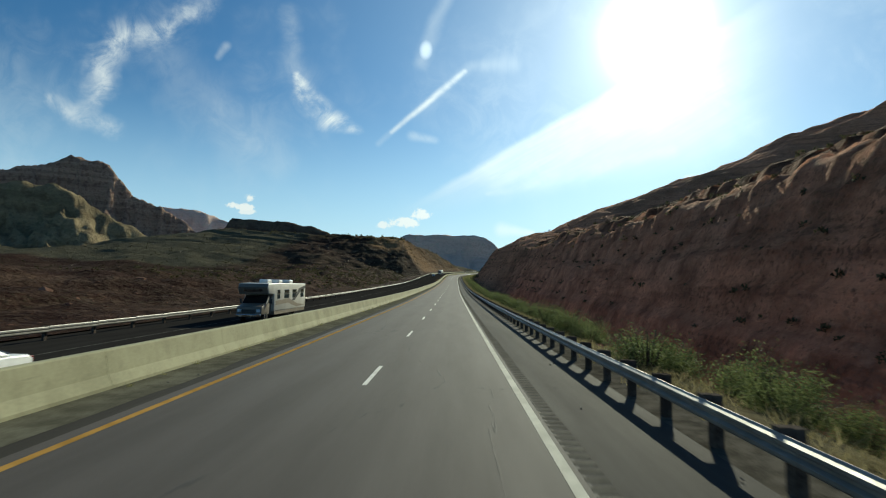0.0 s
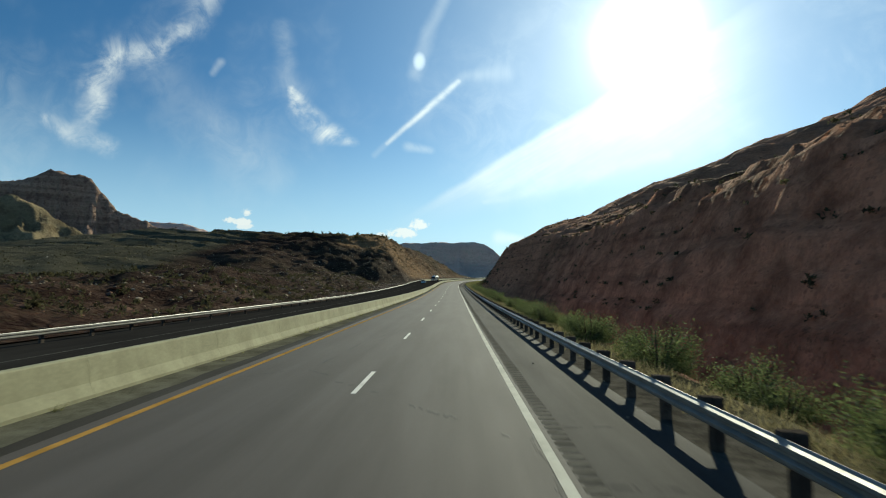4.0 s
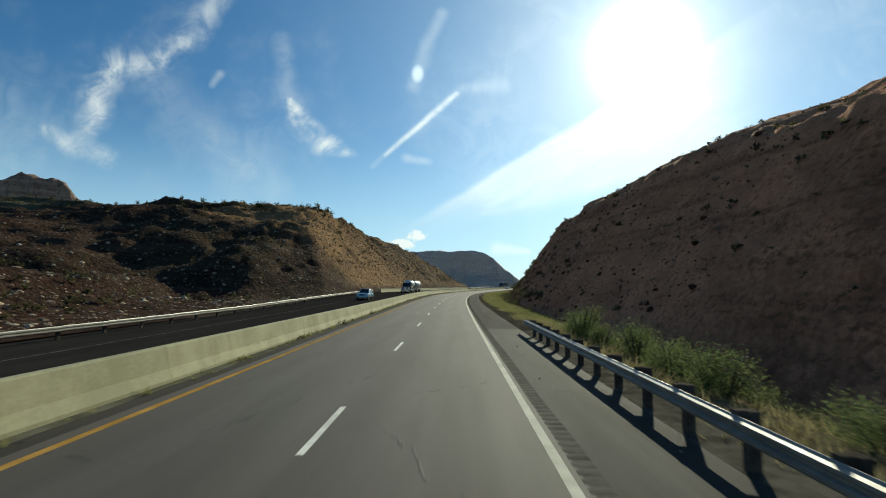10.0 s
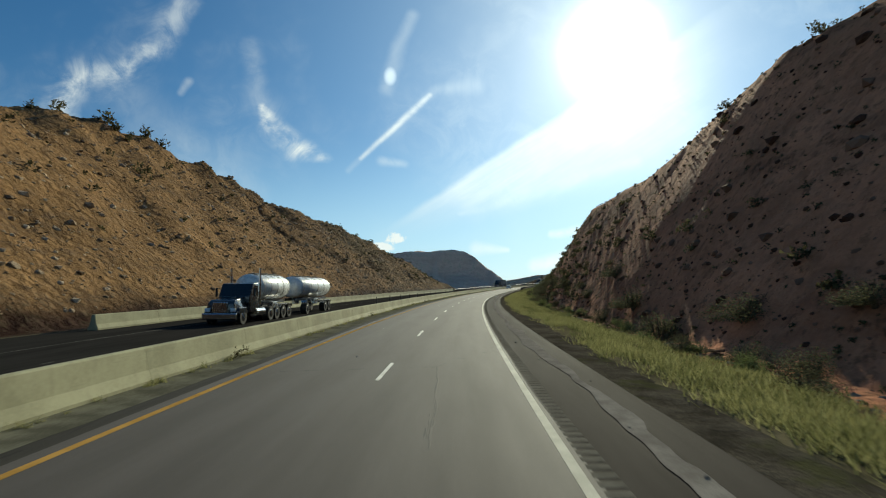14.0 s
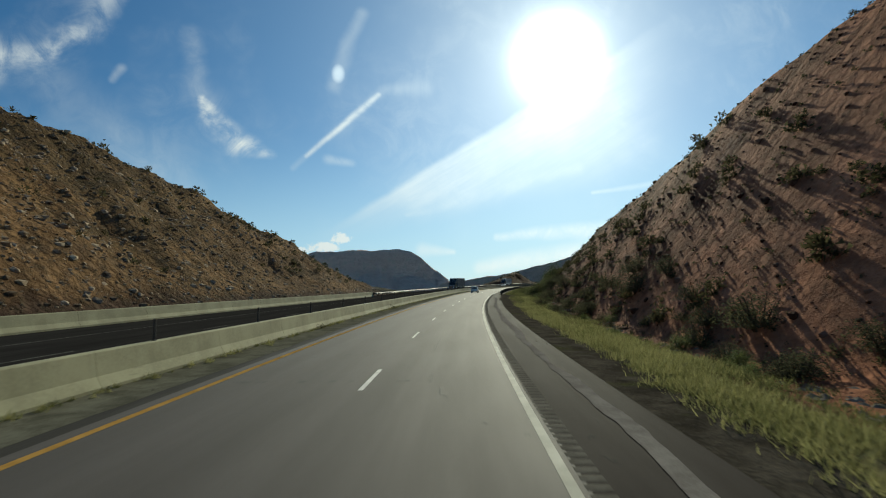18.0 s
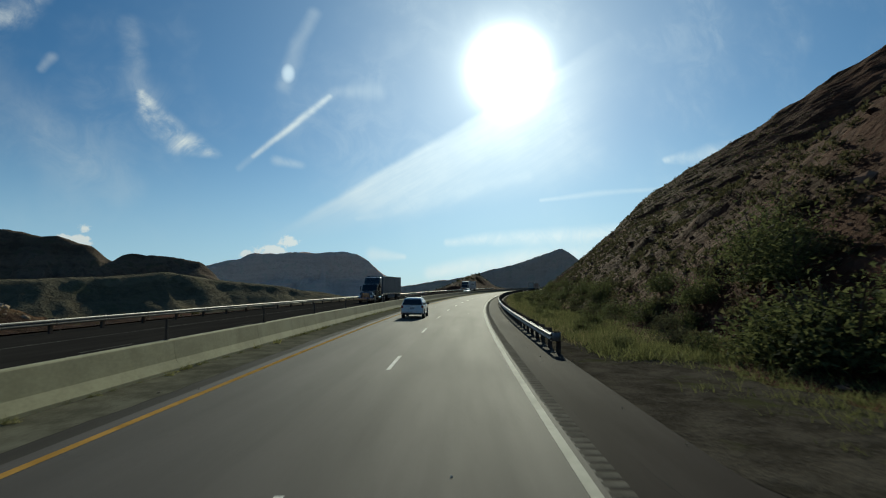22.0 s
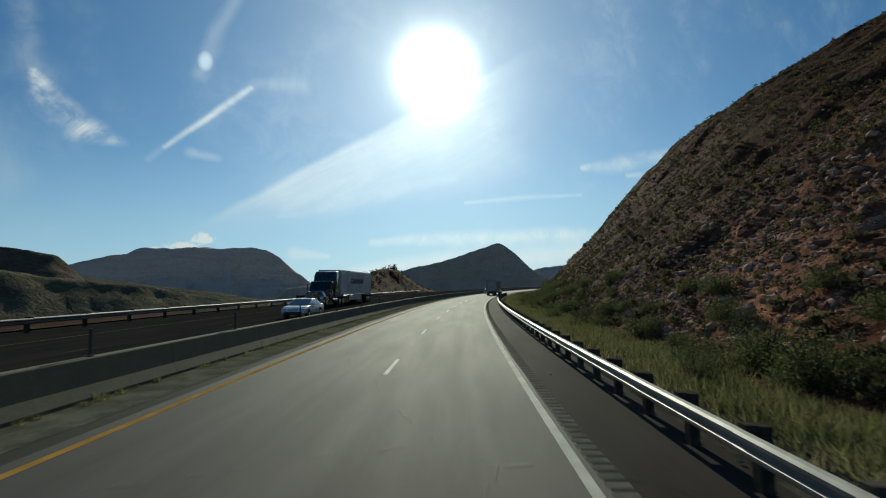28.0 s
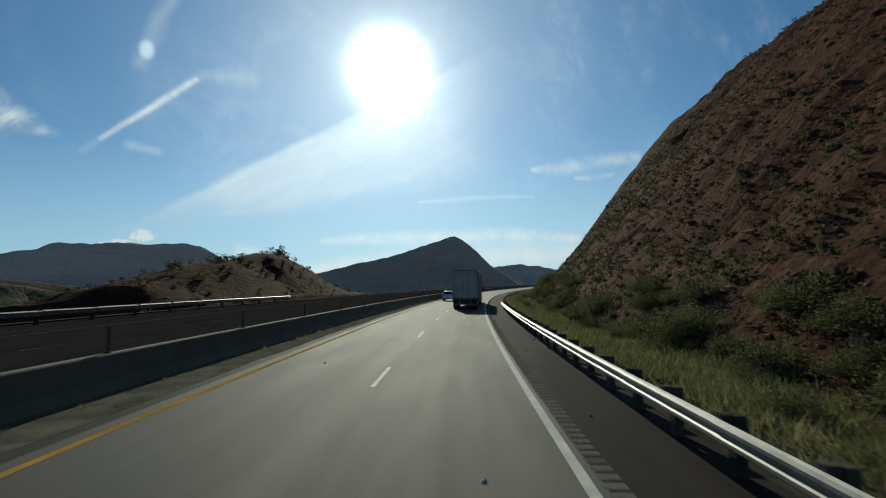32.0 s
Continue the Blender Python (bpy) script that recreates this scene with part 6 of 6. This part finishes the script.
# ---- plants and stones ----
def leaf_cloud(n, rx, ry, rz, size, seed, spread=0.22, clumps=7):
    """Leaf quads gathered in uneven clumps inside a dome."""
    rng = np.random.default_rng(seed)
    cc = rng.normal(size=(clumps, 3))
    cc /= np.linalg.norm(cc, axis=1)[:, None]
    cc[:, 2] = np.abs(cc[:, 2])
    cc *= rng.uniform(0.35, 0.85, (clumps, 1))
    k = rng.integers(0, clumps, n)
    p = cc[k] + rng.normal(size=(n, 3)) * spread
    p[:, 2] = np.abs(p[:, 2]) + 0.04
    p = p * np.array([rx, ry, rz])
    a = rng.normal(size=(n, 3))
    a /= np.linalg.norm(a, axis=1)[:, None]
    a[:, 2] = a[:, 2] * 0.6 + 0.5
    b = np.cross(a, rng.normal(size=(n, 3)))
    b /= np.linalg.norm(b, axis=1)[:, None]
    sz = size * rng.uniform(0.6, 1.3, (n, 1))
    V = np.stack([p - b * sz * 0.35, p + a * sz * 0.5 - b * sz * 0.1, p + a * sz, p + a * sz * 0.5 + b * sz * 0.45], 1)
    return V.reshape(-1, 3), np.arange(n * 4).reshape(-1, 4)


def stems(n, h, seed):
    rng = np.random.default_rng(seed)
    k = Kit()
    for _ in range(n):
        a, r = rng.uniform(0, 2 * math.pi), rng.uniform(0.2, 0.75)
        k.cyl((0.08 * math.cos(a), 0.08 * math.sin(a), -0.1), (r * math.cos(a) * h * 0.8, r * math.sin(a) * h * 0.8, h * rng.uniform(0.6, 0.95)), 0.022 * h + 0.008, 5, 0.006)
    return k


def land_pose(s, d, turn, scale, sink=0.05):
    p = land_pt(s, d, float(land_height(s, d)) - sink)
    return Matrix.Translation(p) @ Matrix.Rotation(turn, 4, "Z") @ Matrix.Diagonal((scale[0], scale[1], scale[2], 1))


def build_shrubs():
    kinds = []
    for i in range(4):
        V, F = leaf_cloud(6500, 0.95, 0.95, 1.15, 0.050, 100 + i, 0.17, 26)
        kinds.append((mesh_np("foliage", V, F, MAT["leaf"], False), mesh_np("stem", *(lambda k: (k.v, k.f))(stems(9, 1.2, 200 + i)), MAT["twig"], False)))
    rng = random.Random(5)
    spots = []
    for s in np.arange(8, 306, 2.7):
        spots.append((s + rng.uniform(-1.5, 1.5), rng.uniform(6.6, 9.0), rng.uniform(0.9, 1.75)))
        if rng.random() < 0.6:
            spots.append((s + rng.uniform(-1.5, 1.5), rng.uniform(9, 14), rng.uniform(1.0, 1.6)))
    for s in np.arange(330, 590, 6.5):
        spots.append((s + rng.uniform(-3, 3), rng.uniform(9.5, 12.5), rng.uniform(0.4, 0.95)))
    for s in np.arange(592, 930, 6.4):
        spots.append((s + rng.uniform(-1.5, 1.5), rng.uniform(6.2, 8.6), rng.uniform(0.6, 1.0)))
        spots.append((s + rng.uniform(-1.5, 1.5), rng.uniform(8.8, 13), rng.uniform(0.8, 1.35)))
    spots += [(722, 11.0, 1.7), (726, 11.5, 1.8), (765, 11, 1.7), (820, 11, 1.8), (826, 11.5, 1.6), (812, 11, 1.6)]
    grey = []
    for i in range(3):
        V, F = leaf_cloud(2600, 1.0, 1.0, 0.95, 0.07, 800 + i, 0.2, 16)
        grey.append((mesh_np("foliage", V, F, MAT["greybush"], False), kinds[i][1]))
    for s in np.arange(345, 905, 4.2):
        k = rng.uniform(0.5, 1.25)
        root = spawn("bush", None, land_pose(s + rng.uniform(-2, 2), rng.uniform(9.2, 13.5), rng.uniform(0, 6.28), (k, k, k * rng.uniform(0.7, 1.0))), None,
                     "rounded grey-green desert bush at the foot of the slope", "bush", "slope-foot bushes")
        for nm, me in zip(("foliage", "stem"), grey[rng.randrange(3)]):
            new(nm, me).parent = root
    dark = []
    for i in range(3):
        V, F = leaf_cloud(4200, 1.0, 1.0, 1.1, 0.068, 850 + i, 0.18, 24)
        dark.append((mesh_np("foliage", V, F, MAT["brush"], False), kinds[i][1]))
    for s in np.concatenate([np.arange(366, 470, 7.5), np.arange(470, 582, 3.6), np.arange(583, 606, 2.6), np.arange(608, 1010, 4.4)]):
        k = rng.uniform(0.9, 2.1) * (1.6 if s > 905 or 582 < s < 607 else 1.0)
        root = spawn("thicket_bush", None, land_pose(s + rng.uniform(-1.5, 1.5), rng.uniform(11.6, 16.0), rng.uniform(0, 6.28), (k, k, k * rng.uniform(0.7, 0.95))), None,
                     "tall dark green bush at the foot of the red slope", "bush", "thicket bushes")
        for nm, me in zip(("foliage", "stem"), dark[rng.randrange(3)] if s > 582 else grey[rng.randrange(3)]):
            new(nm, me).parent = root
    for s, d, k in spots:
        i = rng.randrange(4)
        m = land_pose(s, d, rng.uniform(0, 6.28), (k, k, k * rng.uniform(0.75, 1.05)))
        root = spawn("shrub", None, m, None, "leafy green roadside shrub growing in the verge", "shrub", "roadside shrubs")
        for nm, me in zip(("foliage", "stem"), kinds[i] if s < 588 else dark[i % 3]):
            ob = new(nm, me)
            ob.parent = root


def place_many(protoV, protoF, S, D, scale, turn, sink, squash=1.0):
    n, k = len(S), len(protoV)
    P = land_pt(S, D, land_height(S, D) - sink * scale)
    c, sn = np.cos(turn), np.sin(turn)
    V = protoV[None] * scale[:, None, None] * np.array([1, 1, squash])
    X = V[..., 0] * c[:, None] - V[..., 1] * sn[:, None]
    Y = V[..., 0] * sn[:, None] + V[..., 1] * c[:, None]
    W = np.stack([X, Y, V[..., 2]], -1) + P[:, None]
    F = (np.arange(n)[:, None, None] * k + protoF[None]).reshape(-1, protoF.shape[1])
    return W.reshape(-1, 3), F


def scatter(name, protos, S, D, scale, sink, mat, label, category, seed, smooth=False, squash=1.0):
    rng = np.random.default_rng(seed)
    pick = rng.integers(0, len(protos), len(S))
    turn = rng.uniform(0, 2 * math.pi, len(S))
    VV, FF, k = [], [], 0
    for i, (pv, pf) in enumerate(protos):
        q = pick == i
        if not q.any():
            continue
        v, f = place_many(pv, pf, S[q], D[q], scale[q], turn[q], sink, squash)
        VV.append(v)
        FF.append(f + k)
        k += len(v)
    return tagged(new(name, mesh_np(name, np.concatenate(VV), np.concatenate(FF), mat, smooth)), label, category, kind="stuff")


def rock_protos(n, seed):
    out = []
    for i in range(n):
        bm = bmesh.new()
        bmesh.ops.create_icosphere(bm, subdivisions=1, radius=0.5)
        rng = random.Random(seed + i)
        for v in bm.verts:
            v.co *= rng.uniform(0.65, 1.25)
        v = np.array([p.co[:] for p in bm.verts])
        v *= np.array([1.2, 0.9, 0.75])
        bm.verts.index_update()
        f = np.array([[p.index for p in q.verts] for q in bm.faces])
        bm.free()
        out.append((v, f))
    return out


def blade_protos(n, blades, h, spread, seed):
    out = []
    for i in range(n):
        rng = np.random.default_rng(seed + i)
        base = rng.normal(size=(blades, 2)) * spread
        tip = base + rng.normal(size=(blades, 2)) * h * 0.45
        w = rng.normal(size=(blades, 2))
        w = w / np.linalg.norm(w, axis=1)[:, None] * 0.018
        hh = h * rng.uniform(0.5, 1.2, blades)
        V = np.stack([np.c_[base - w, np.zeros(blades)], np.c_[base + w, np.zeros(blades)], np.c_[tip, hh]], 1).reshape(-1, 3)
        out.append((V, np.arange(blades * 3).reshape(-1, 3)))
    return out


def build_cover():
    rng = np.random.default_rng(77)
    rocks = rock_protos(5, 11)
    scrub = [leaf_cloud(20, 0.46, 0.46, 0.46, 0.30, 300 + i, clumps=5) for i in range(5)]
    # right slopes
    n = 24000
    S = rng.uniform(330, 960, n)
    D = 9.5 + rng.exponential(19, n)
    keep = D < 120
    S, D = S[keep], D[keep]
    scatter("slope_stones", rocks, S, D, (0.11 + rng.pareto(2.6, len(S)).clip(0, 4) * 0.27) * np.where((S > 425) & (S < 595), 0.75, 1.0), 0.15, MAT["stone"], "loose red-brown stones on the slope", "stones", 1)
    n = 9000
    S, D = rng.uniform(420, 960, n), rng.uniform(26, 115, n)
    scatter("upper_stones", rocks, S, D, (0.2 + rng.pareto(2.6, n).clip(0, 3) * 0.38) * np.where(S < 595, 0.35, 1.0), 0.2, MAT["stone"], "red-brown rocks on the upper slope", "stones", 16)
    n = 6000
    S, D = rng.uniform(420, 960, n), rng.uniform(26, 125, n)
    scatter("upper_scrub", scrub, S, D, rng.uniform(0.6, 1.6, n) * np.where(S < 590, 0.4, 1.0), 0.05, MAT["scrub"], "dark scrub dotted over the upper slope", "scrub", 17)
    n = 15000
    S, D = rng.uniform(330, 960, n), 10.5 + rng.exponential(28, n)
    scatter("slope_scrub", scrub, S, D, rng.uniform(0.4, 1.3, n) * np.where(S < 590, 0.45, 1.0), 0.05, MAT["scrub"], "dry desert scrub dotted over the slope", "scrub", 2)
    # weathered boulders and round dark bushes on the slope above the verge
    n = 500
    S, D = rng.uniform(335, 430, n), 13 + rng.exponential(17, n)
    scatter("slope_boulders", rocks, S, np.minimum(D, 90), 0.24 + rng.pareto(2.8, n).clip(0, 2.2) * 0.36, 0.22, MAT["stone"], "weathered red-brown boulders on the slope", "stones", 21)
    n = 290
    mound = [leaf_cloud(130, 0.62, 0.62, 0.62, 0.20, 330 + i, 0.2, 9) for i in range(4)]
    S, D = np.concatenate([rng.uniform(335, 640, 130), rng.uniform(445, 605, 160)]), 13 + np.concatenate([rng.exponential(16, 130), rng.uniform(0, 1, 160) ** 1.6 * 9])
    scatter("slope_bushes", mound, S, np.minimum(D, 100), rng.uniform(0.6, 1.7, n), 0.05, MAT["scrub"], "round grey-brown bushes on the red slope", "bushes", 22)
    # rubble fan and angular outcrop beside the last bend
    S, D = rng.normal(741, 15, 9500), 11.5 + np.abs(rng.normal(size=9500)) * 17
    scatter("rubble_fan", rocks, S, D, 0.12 + rng.pareto(2.5, 9500).clip(0, 3) * 0.27, 0.15, MAT["rubble"], "pale pink rubble spilling down the slope", "stones", 13)
    D = 13.0 + rng.uniform(0, 1, 900) ** 1.2 * 13
    S = 787 + (D - 14) * 0.5 + rng.normal(size=900) * (2.4 + 0.14 * (27 - D))
    scatter("rock_outcrop", rocks, S, D, 0.20 + rng.pareto(2.3, 900).clip(0, 2.5) * 0.36, 0.14, MAT["rubble"], "angular broken rocks in an outcrop", "stones", 14)
    # canyon wall across the ditch
    n = 1500
    S, D = rng.uniform(-20, 340, n), 30 + rng.exponential(60, n)
    scatter("canyon_scrub", scrub, S, D, rng.uniform(0.6, 1.8, n), 0.05, MAT["scrub"], "desert scrub on the canyon wall", "scrub", 3)
    # left hill
    n = 17000
    S, D = rng.uniform(300, 640, n), -26 - rng.exponential(42, n)
    D = np.maximum(D, -330)
    scatter("cut_stones", rocks, S, D, 0.13 + rng.pareto(2.5, n).clip(0, 2.4) * 0.24, 0.15, MAT["cutstone"], "broken tan stones on the roadcut", "stones", 4)
    n = 8500
    S, D = rng.normal(508, 40, n), -26 - rng.uniform(0, 34, n)
    scatter("cut_boulders", rocks, S, D, 0.16 + rng.pareto(2.8, n).clip(0, 2) * 0.38, 0.2, MAT["cutstone"], "pale angular boulders littering the roadcut", "stones", 15)
    n = 7500
    S, D = rng.uniform(120, 620, n), -30 - rng.exponential(75, n)
    ok = ~((S > 330) & (S < 560) & (D > np.where(S < 425, -130, -62)) & (rng.random(n) < 0.85))
    S, D = S[ok], np.maximum(D[ok], -400)
    scatter("hill_scrub", scrub, S, D, rng.uniform(0.6, 1.7, len(S)), 0.05, MAT["scrub"], "olive scrub dotted over the left hill", "scrub", 5)
    n = 1500
    S, D = rng.uniform(-40, 300, n), -26 - rng.exponential(45, n)
    scatter("bank_stones", rocks, S, np.maximum(D, -300), 0.2 + rng.pareto(2.2, n).clip(0, 3.5) * 0.40, 0.15, MAT["stone"], "dark red boulders behind the guardrail", "stones", 6)
    n = 8000
    S, D = rng.uniform(170, 425, n), -27 - rng.exponential(42, n)
    scatter("bank_rubble", rocks, S, np.maximum(D, -220), 0.14 + rng.pareto(2.4, n).clip(0, 3) * 0.30, 0.15, MAT["cutstone"], "tan rubble strewn over the dark bank", "stones", 19)
    n = 3200
    S, D = rng.uniform(600, 1080, n), -26 - rng.exponential(60, n)
    scatter("valley_scrub", scrub, S, np.maximum(D, -400), rng.uniform(0.6, 1.8, n), 0.05, MAT["scrub"], "sparse scrub on the valley side", "scrub", 7)
    # skyline bushes along the crests
    big = [leaf_cloud(90, 0.7, 0.7, 1.0, 0.32, 400 + i, clumps=6) for i in range(3)]
    S = np.concatenate([rng.uniform(428, 470, 120), rng.uniform(440, 600, 22), rng.uniform(868, 905, 12)])
    D = np.concatenate([-rng.uniform(55, 230, 120), -rng.uniform(46, 66, 22), -rng.uniform(42, 52, 12)])
    scatter("crest_bushes", big, S, D, rng.uniform(0.9, 2.1, len(S)), 0.05, MAT["scrub"], "dark bushes standing on the hill crest", "bushes", 8)
    S, D = rng.uniform(360, 600, 60), rng.uniform(22, 70, 60)
    scatter("ridge_bushes", big, S, D, rng.uniform(0.6, 1.4, 60), 0.05, MAT["scrub"], "bushes on the red slope", "bushes", 9)
    # verge grass
    tuft = blade_protos(5, 14, 0.30, 0.20, 500)
    n = 30000
    S = np.concatenate([rng.uniform(312, 490, 19000), 480 + 100 * rng.beta(1.2, 2.0, 11000)])
    D = np.concatenate([4.9 + rng.beta(1.5, 1.7, 19000) * 5.6, 5.3 + rng.beta(1.8, 1.9, 11000) * 5.2])
    bare = fbm(S / 7.0, D / 1.6, 93, 3) + rng.normal(size=n) * 0.12 < -0.10 + 0.13 * sstep(470, 520, S)
    S, D = S[~bare], D[~bare]
    n = len(S)
    scatter("verge_grass", tuft, S, D, rng.uniform(0.4, 1.25, n), 0.02, MAT["grass"], "yellow-green grass along the shoulder", "grass", 10)
    n = 9000
    S = rng.uniform(318, 592, n)
    D = 5.2 + rng.beta(2.2, 1.5, n) * 6.0
    scatter("low_verge_weeds", tuft, S, D, rng.uniform(0.4, 1.1, n), 0.02, MAT["sedge"], "dark green weeds among the verge grass", "grass", 20)
    n = 14000
    S, D = rng.uniform(588, 900, n), 5.0 + np.abs(rng.normal(size=n)) * 3.0
    scatter("verge_sedge", tuft, S, D, rng.uniform(0.5, 1.5, n), 0.02, MAT["sedge"], "tall dark green grass behind the guardrail", "grass", 18)
    S, D = rng.uniform(592, 900, 3400), 4.7 + np.abs(rng.normal(size=3400)) * 1.9
    scatter("straw_verge_grass", tuft, S, D, rng.uniform(0.5, 1.2, 3400), 0.02, MAT["drygrass"], "straw-coloured grass tufts behind the guardrail", "grass", 23)
    S, D = rng.uniform(-20, 315, 3600), 4.9 + np.abs(rng.normal(size=3600)) * 1.6
    scatter("dry_verge_grass", tuft, S, D, rng.uniform(0.5, 1.2, 3600), 0.02, MAT["drygrass"], "dry straw-coloured grass beyond the guardrail", "grass", 11)
    # pale stones of the dry wash
    S, D = rng.uniform(372, 570, 1500), rng.normal(10.9, 0.5, 1500)
    scatter("wash_stones", rocks, S, np.maximum(D, 9.0), rng.uniform(0.10, 0.5, 1500), 0.15, MAT["stone_pale"], "pale stones in the dry wash", "stones", 12)


def road_scatter(name, protos, S, D, scale, mat, label, category, seed, h=0.0):
    rng = np.random.default_rng(seed)
    P = road_pt(S, D, h)
    turn = rng.uniform(0, 6.28, len(S))
    VV, FF, k = [], [], 0
    pick = rng.integers(0, len(protos), len(S))
    for i in range(len(S)):
        pv, pf = protos[pick[i]]
        c, sn = math.cos(turn[i]), math.sin(turn[i])
        v = pv * scale[i]
        VV.append(np.stack([v[:, 0] * c - v[:, 1] * sn, v[:, 0] * sn + v[:, 1] * c, v[:, 2]], 1) + P[i])
        FF.append(pf + k)
        k += len(v)
    return tagged(new(name, mesh_np(name, np.concatenate(VV), np.concatenate(FF), mat, False)), label, category, kind="stuff")


def build_roadside_bits():
    rng = np.random.default_rng(91)
    tuft = blade_protos(4, 14, 0.22, 0.10, 600)
    n = 700
    S, D = np.where(rng.random(n) < 0.5, rng.uniform(0, 860, n), rng.uniform(250, 560, n)), None
    D = barrier_d(S) + 0.42 + np.abs(rng.normal(size=n)) * 0.12
    road_scatter("barrier_weeds", tuft, S, D, rng.uniform(0.3, 1.0, n), MAT["grass"], "small weeds at the foot of the barrier", "weeds", 1)
    n = 1100
    S = rng.uniform(430, 800, n)
    D = barrier_d(S) + 0.36 + np.abs(rng.normal(size=n)) * 0.06
    road_scatter("foot_weeds", tuft, S, D, rng.uniform(0.25, 0.8, n), MAT["sedge"], "dark low weeds in the joint at the barrier foot", "weeds", 5)
    clump = [leaf_cloud(70, 0.4, 0.4, 0.5, 0.13, 700 + i, clumps=5) for i in range(3)]
    S = np.array([262.0, 268, 280, 297, 306, 309, 318, 333, 352, 372, 395, 420, 446, 458, 463, 505, 530])
    road_scatter("barrier_tumbleweeds", clump, S, barrier_d(S) + 0.6, rng.uniform(0.45, 0.95, len(S)), MAT["scrub"], "bushy weeds against the barrier", "weeds", 2)
    chips = rock_protos(4, 51)
    n = 420
    S, D = rng.uniform(0, 860, n), np.where(rng.random(n) < 0.6, rng.uniform(2.3, 4.4, n), rng.uniform(-7.2, -6.2, n))
    road_scatter("road_grit", chips, S, D, rng.uniform(0.02, 0.08, n), MAT["stone_pale"], "loose grit and pebbles on the shoulders", "grit", 3, 0.01)
    S, D = rng.uniform(300, 860, 40), rng.uniform(-5.5, 1.4, 40)
    road_scatter("road_debris", chips, S, D, rng.uniform(0.03, 0.09, 40), MAT["trailer_white"], "scraps of pale debris on the lanes", "debris", 4, 0.01)


build_shrubs()
build_cover()
build_roadside_bits()
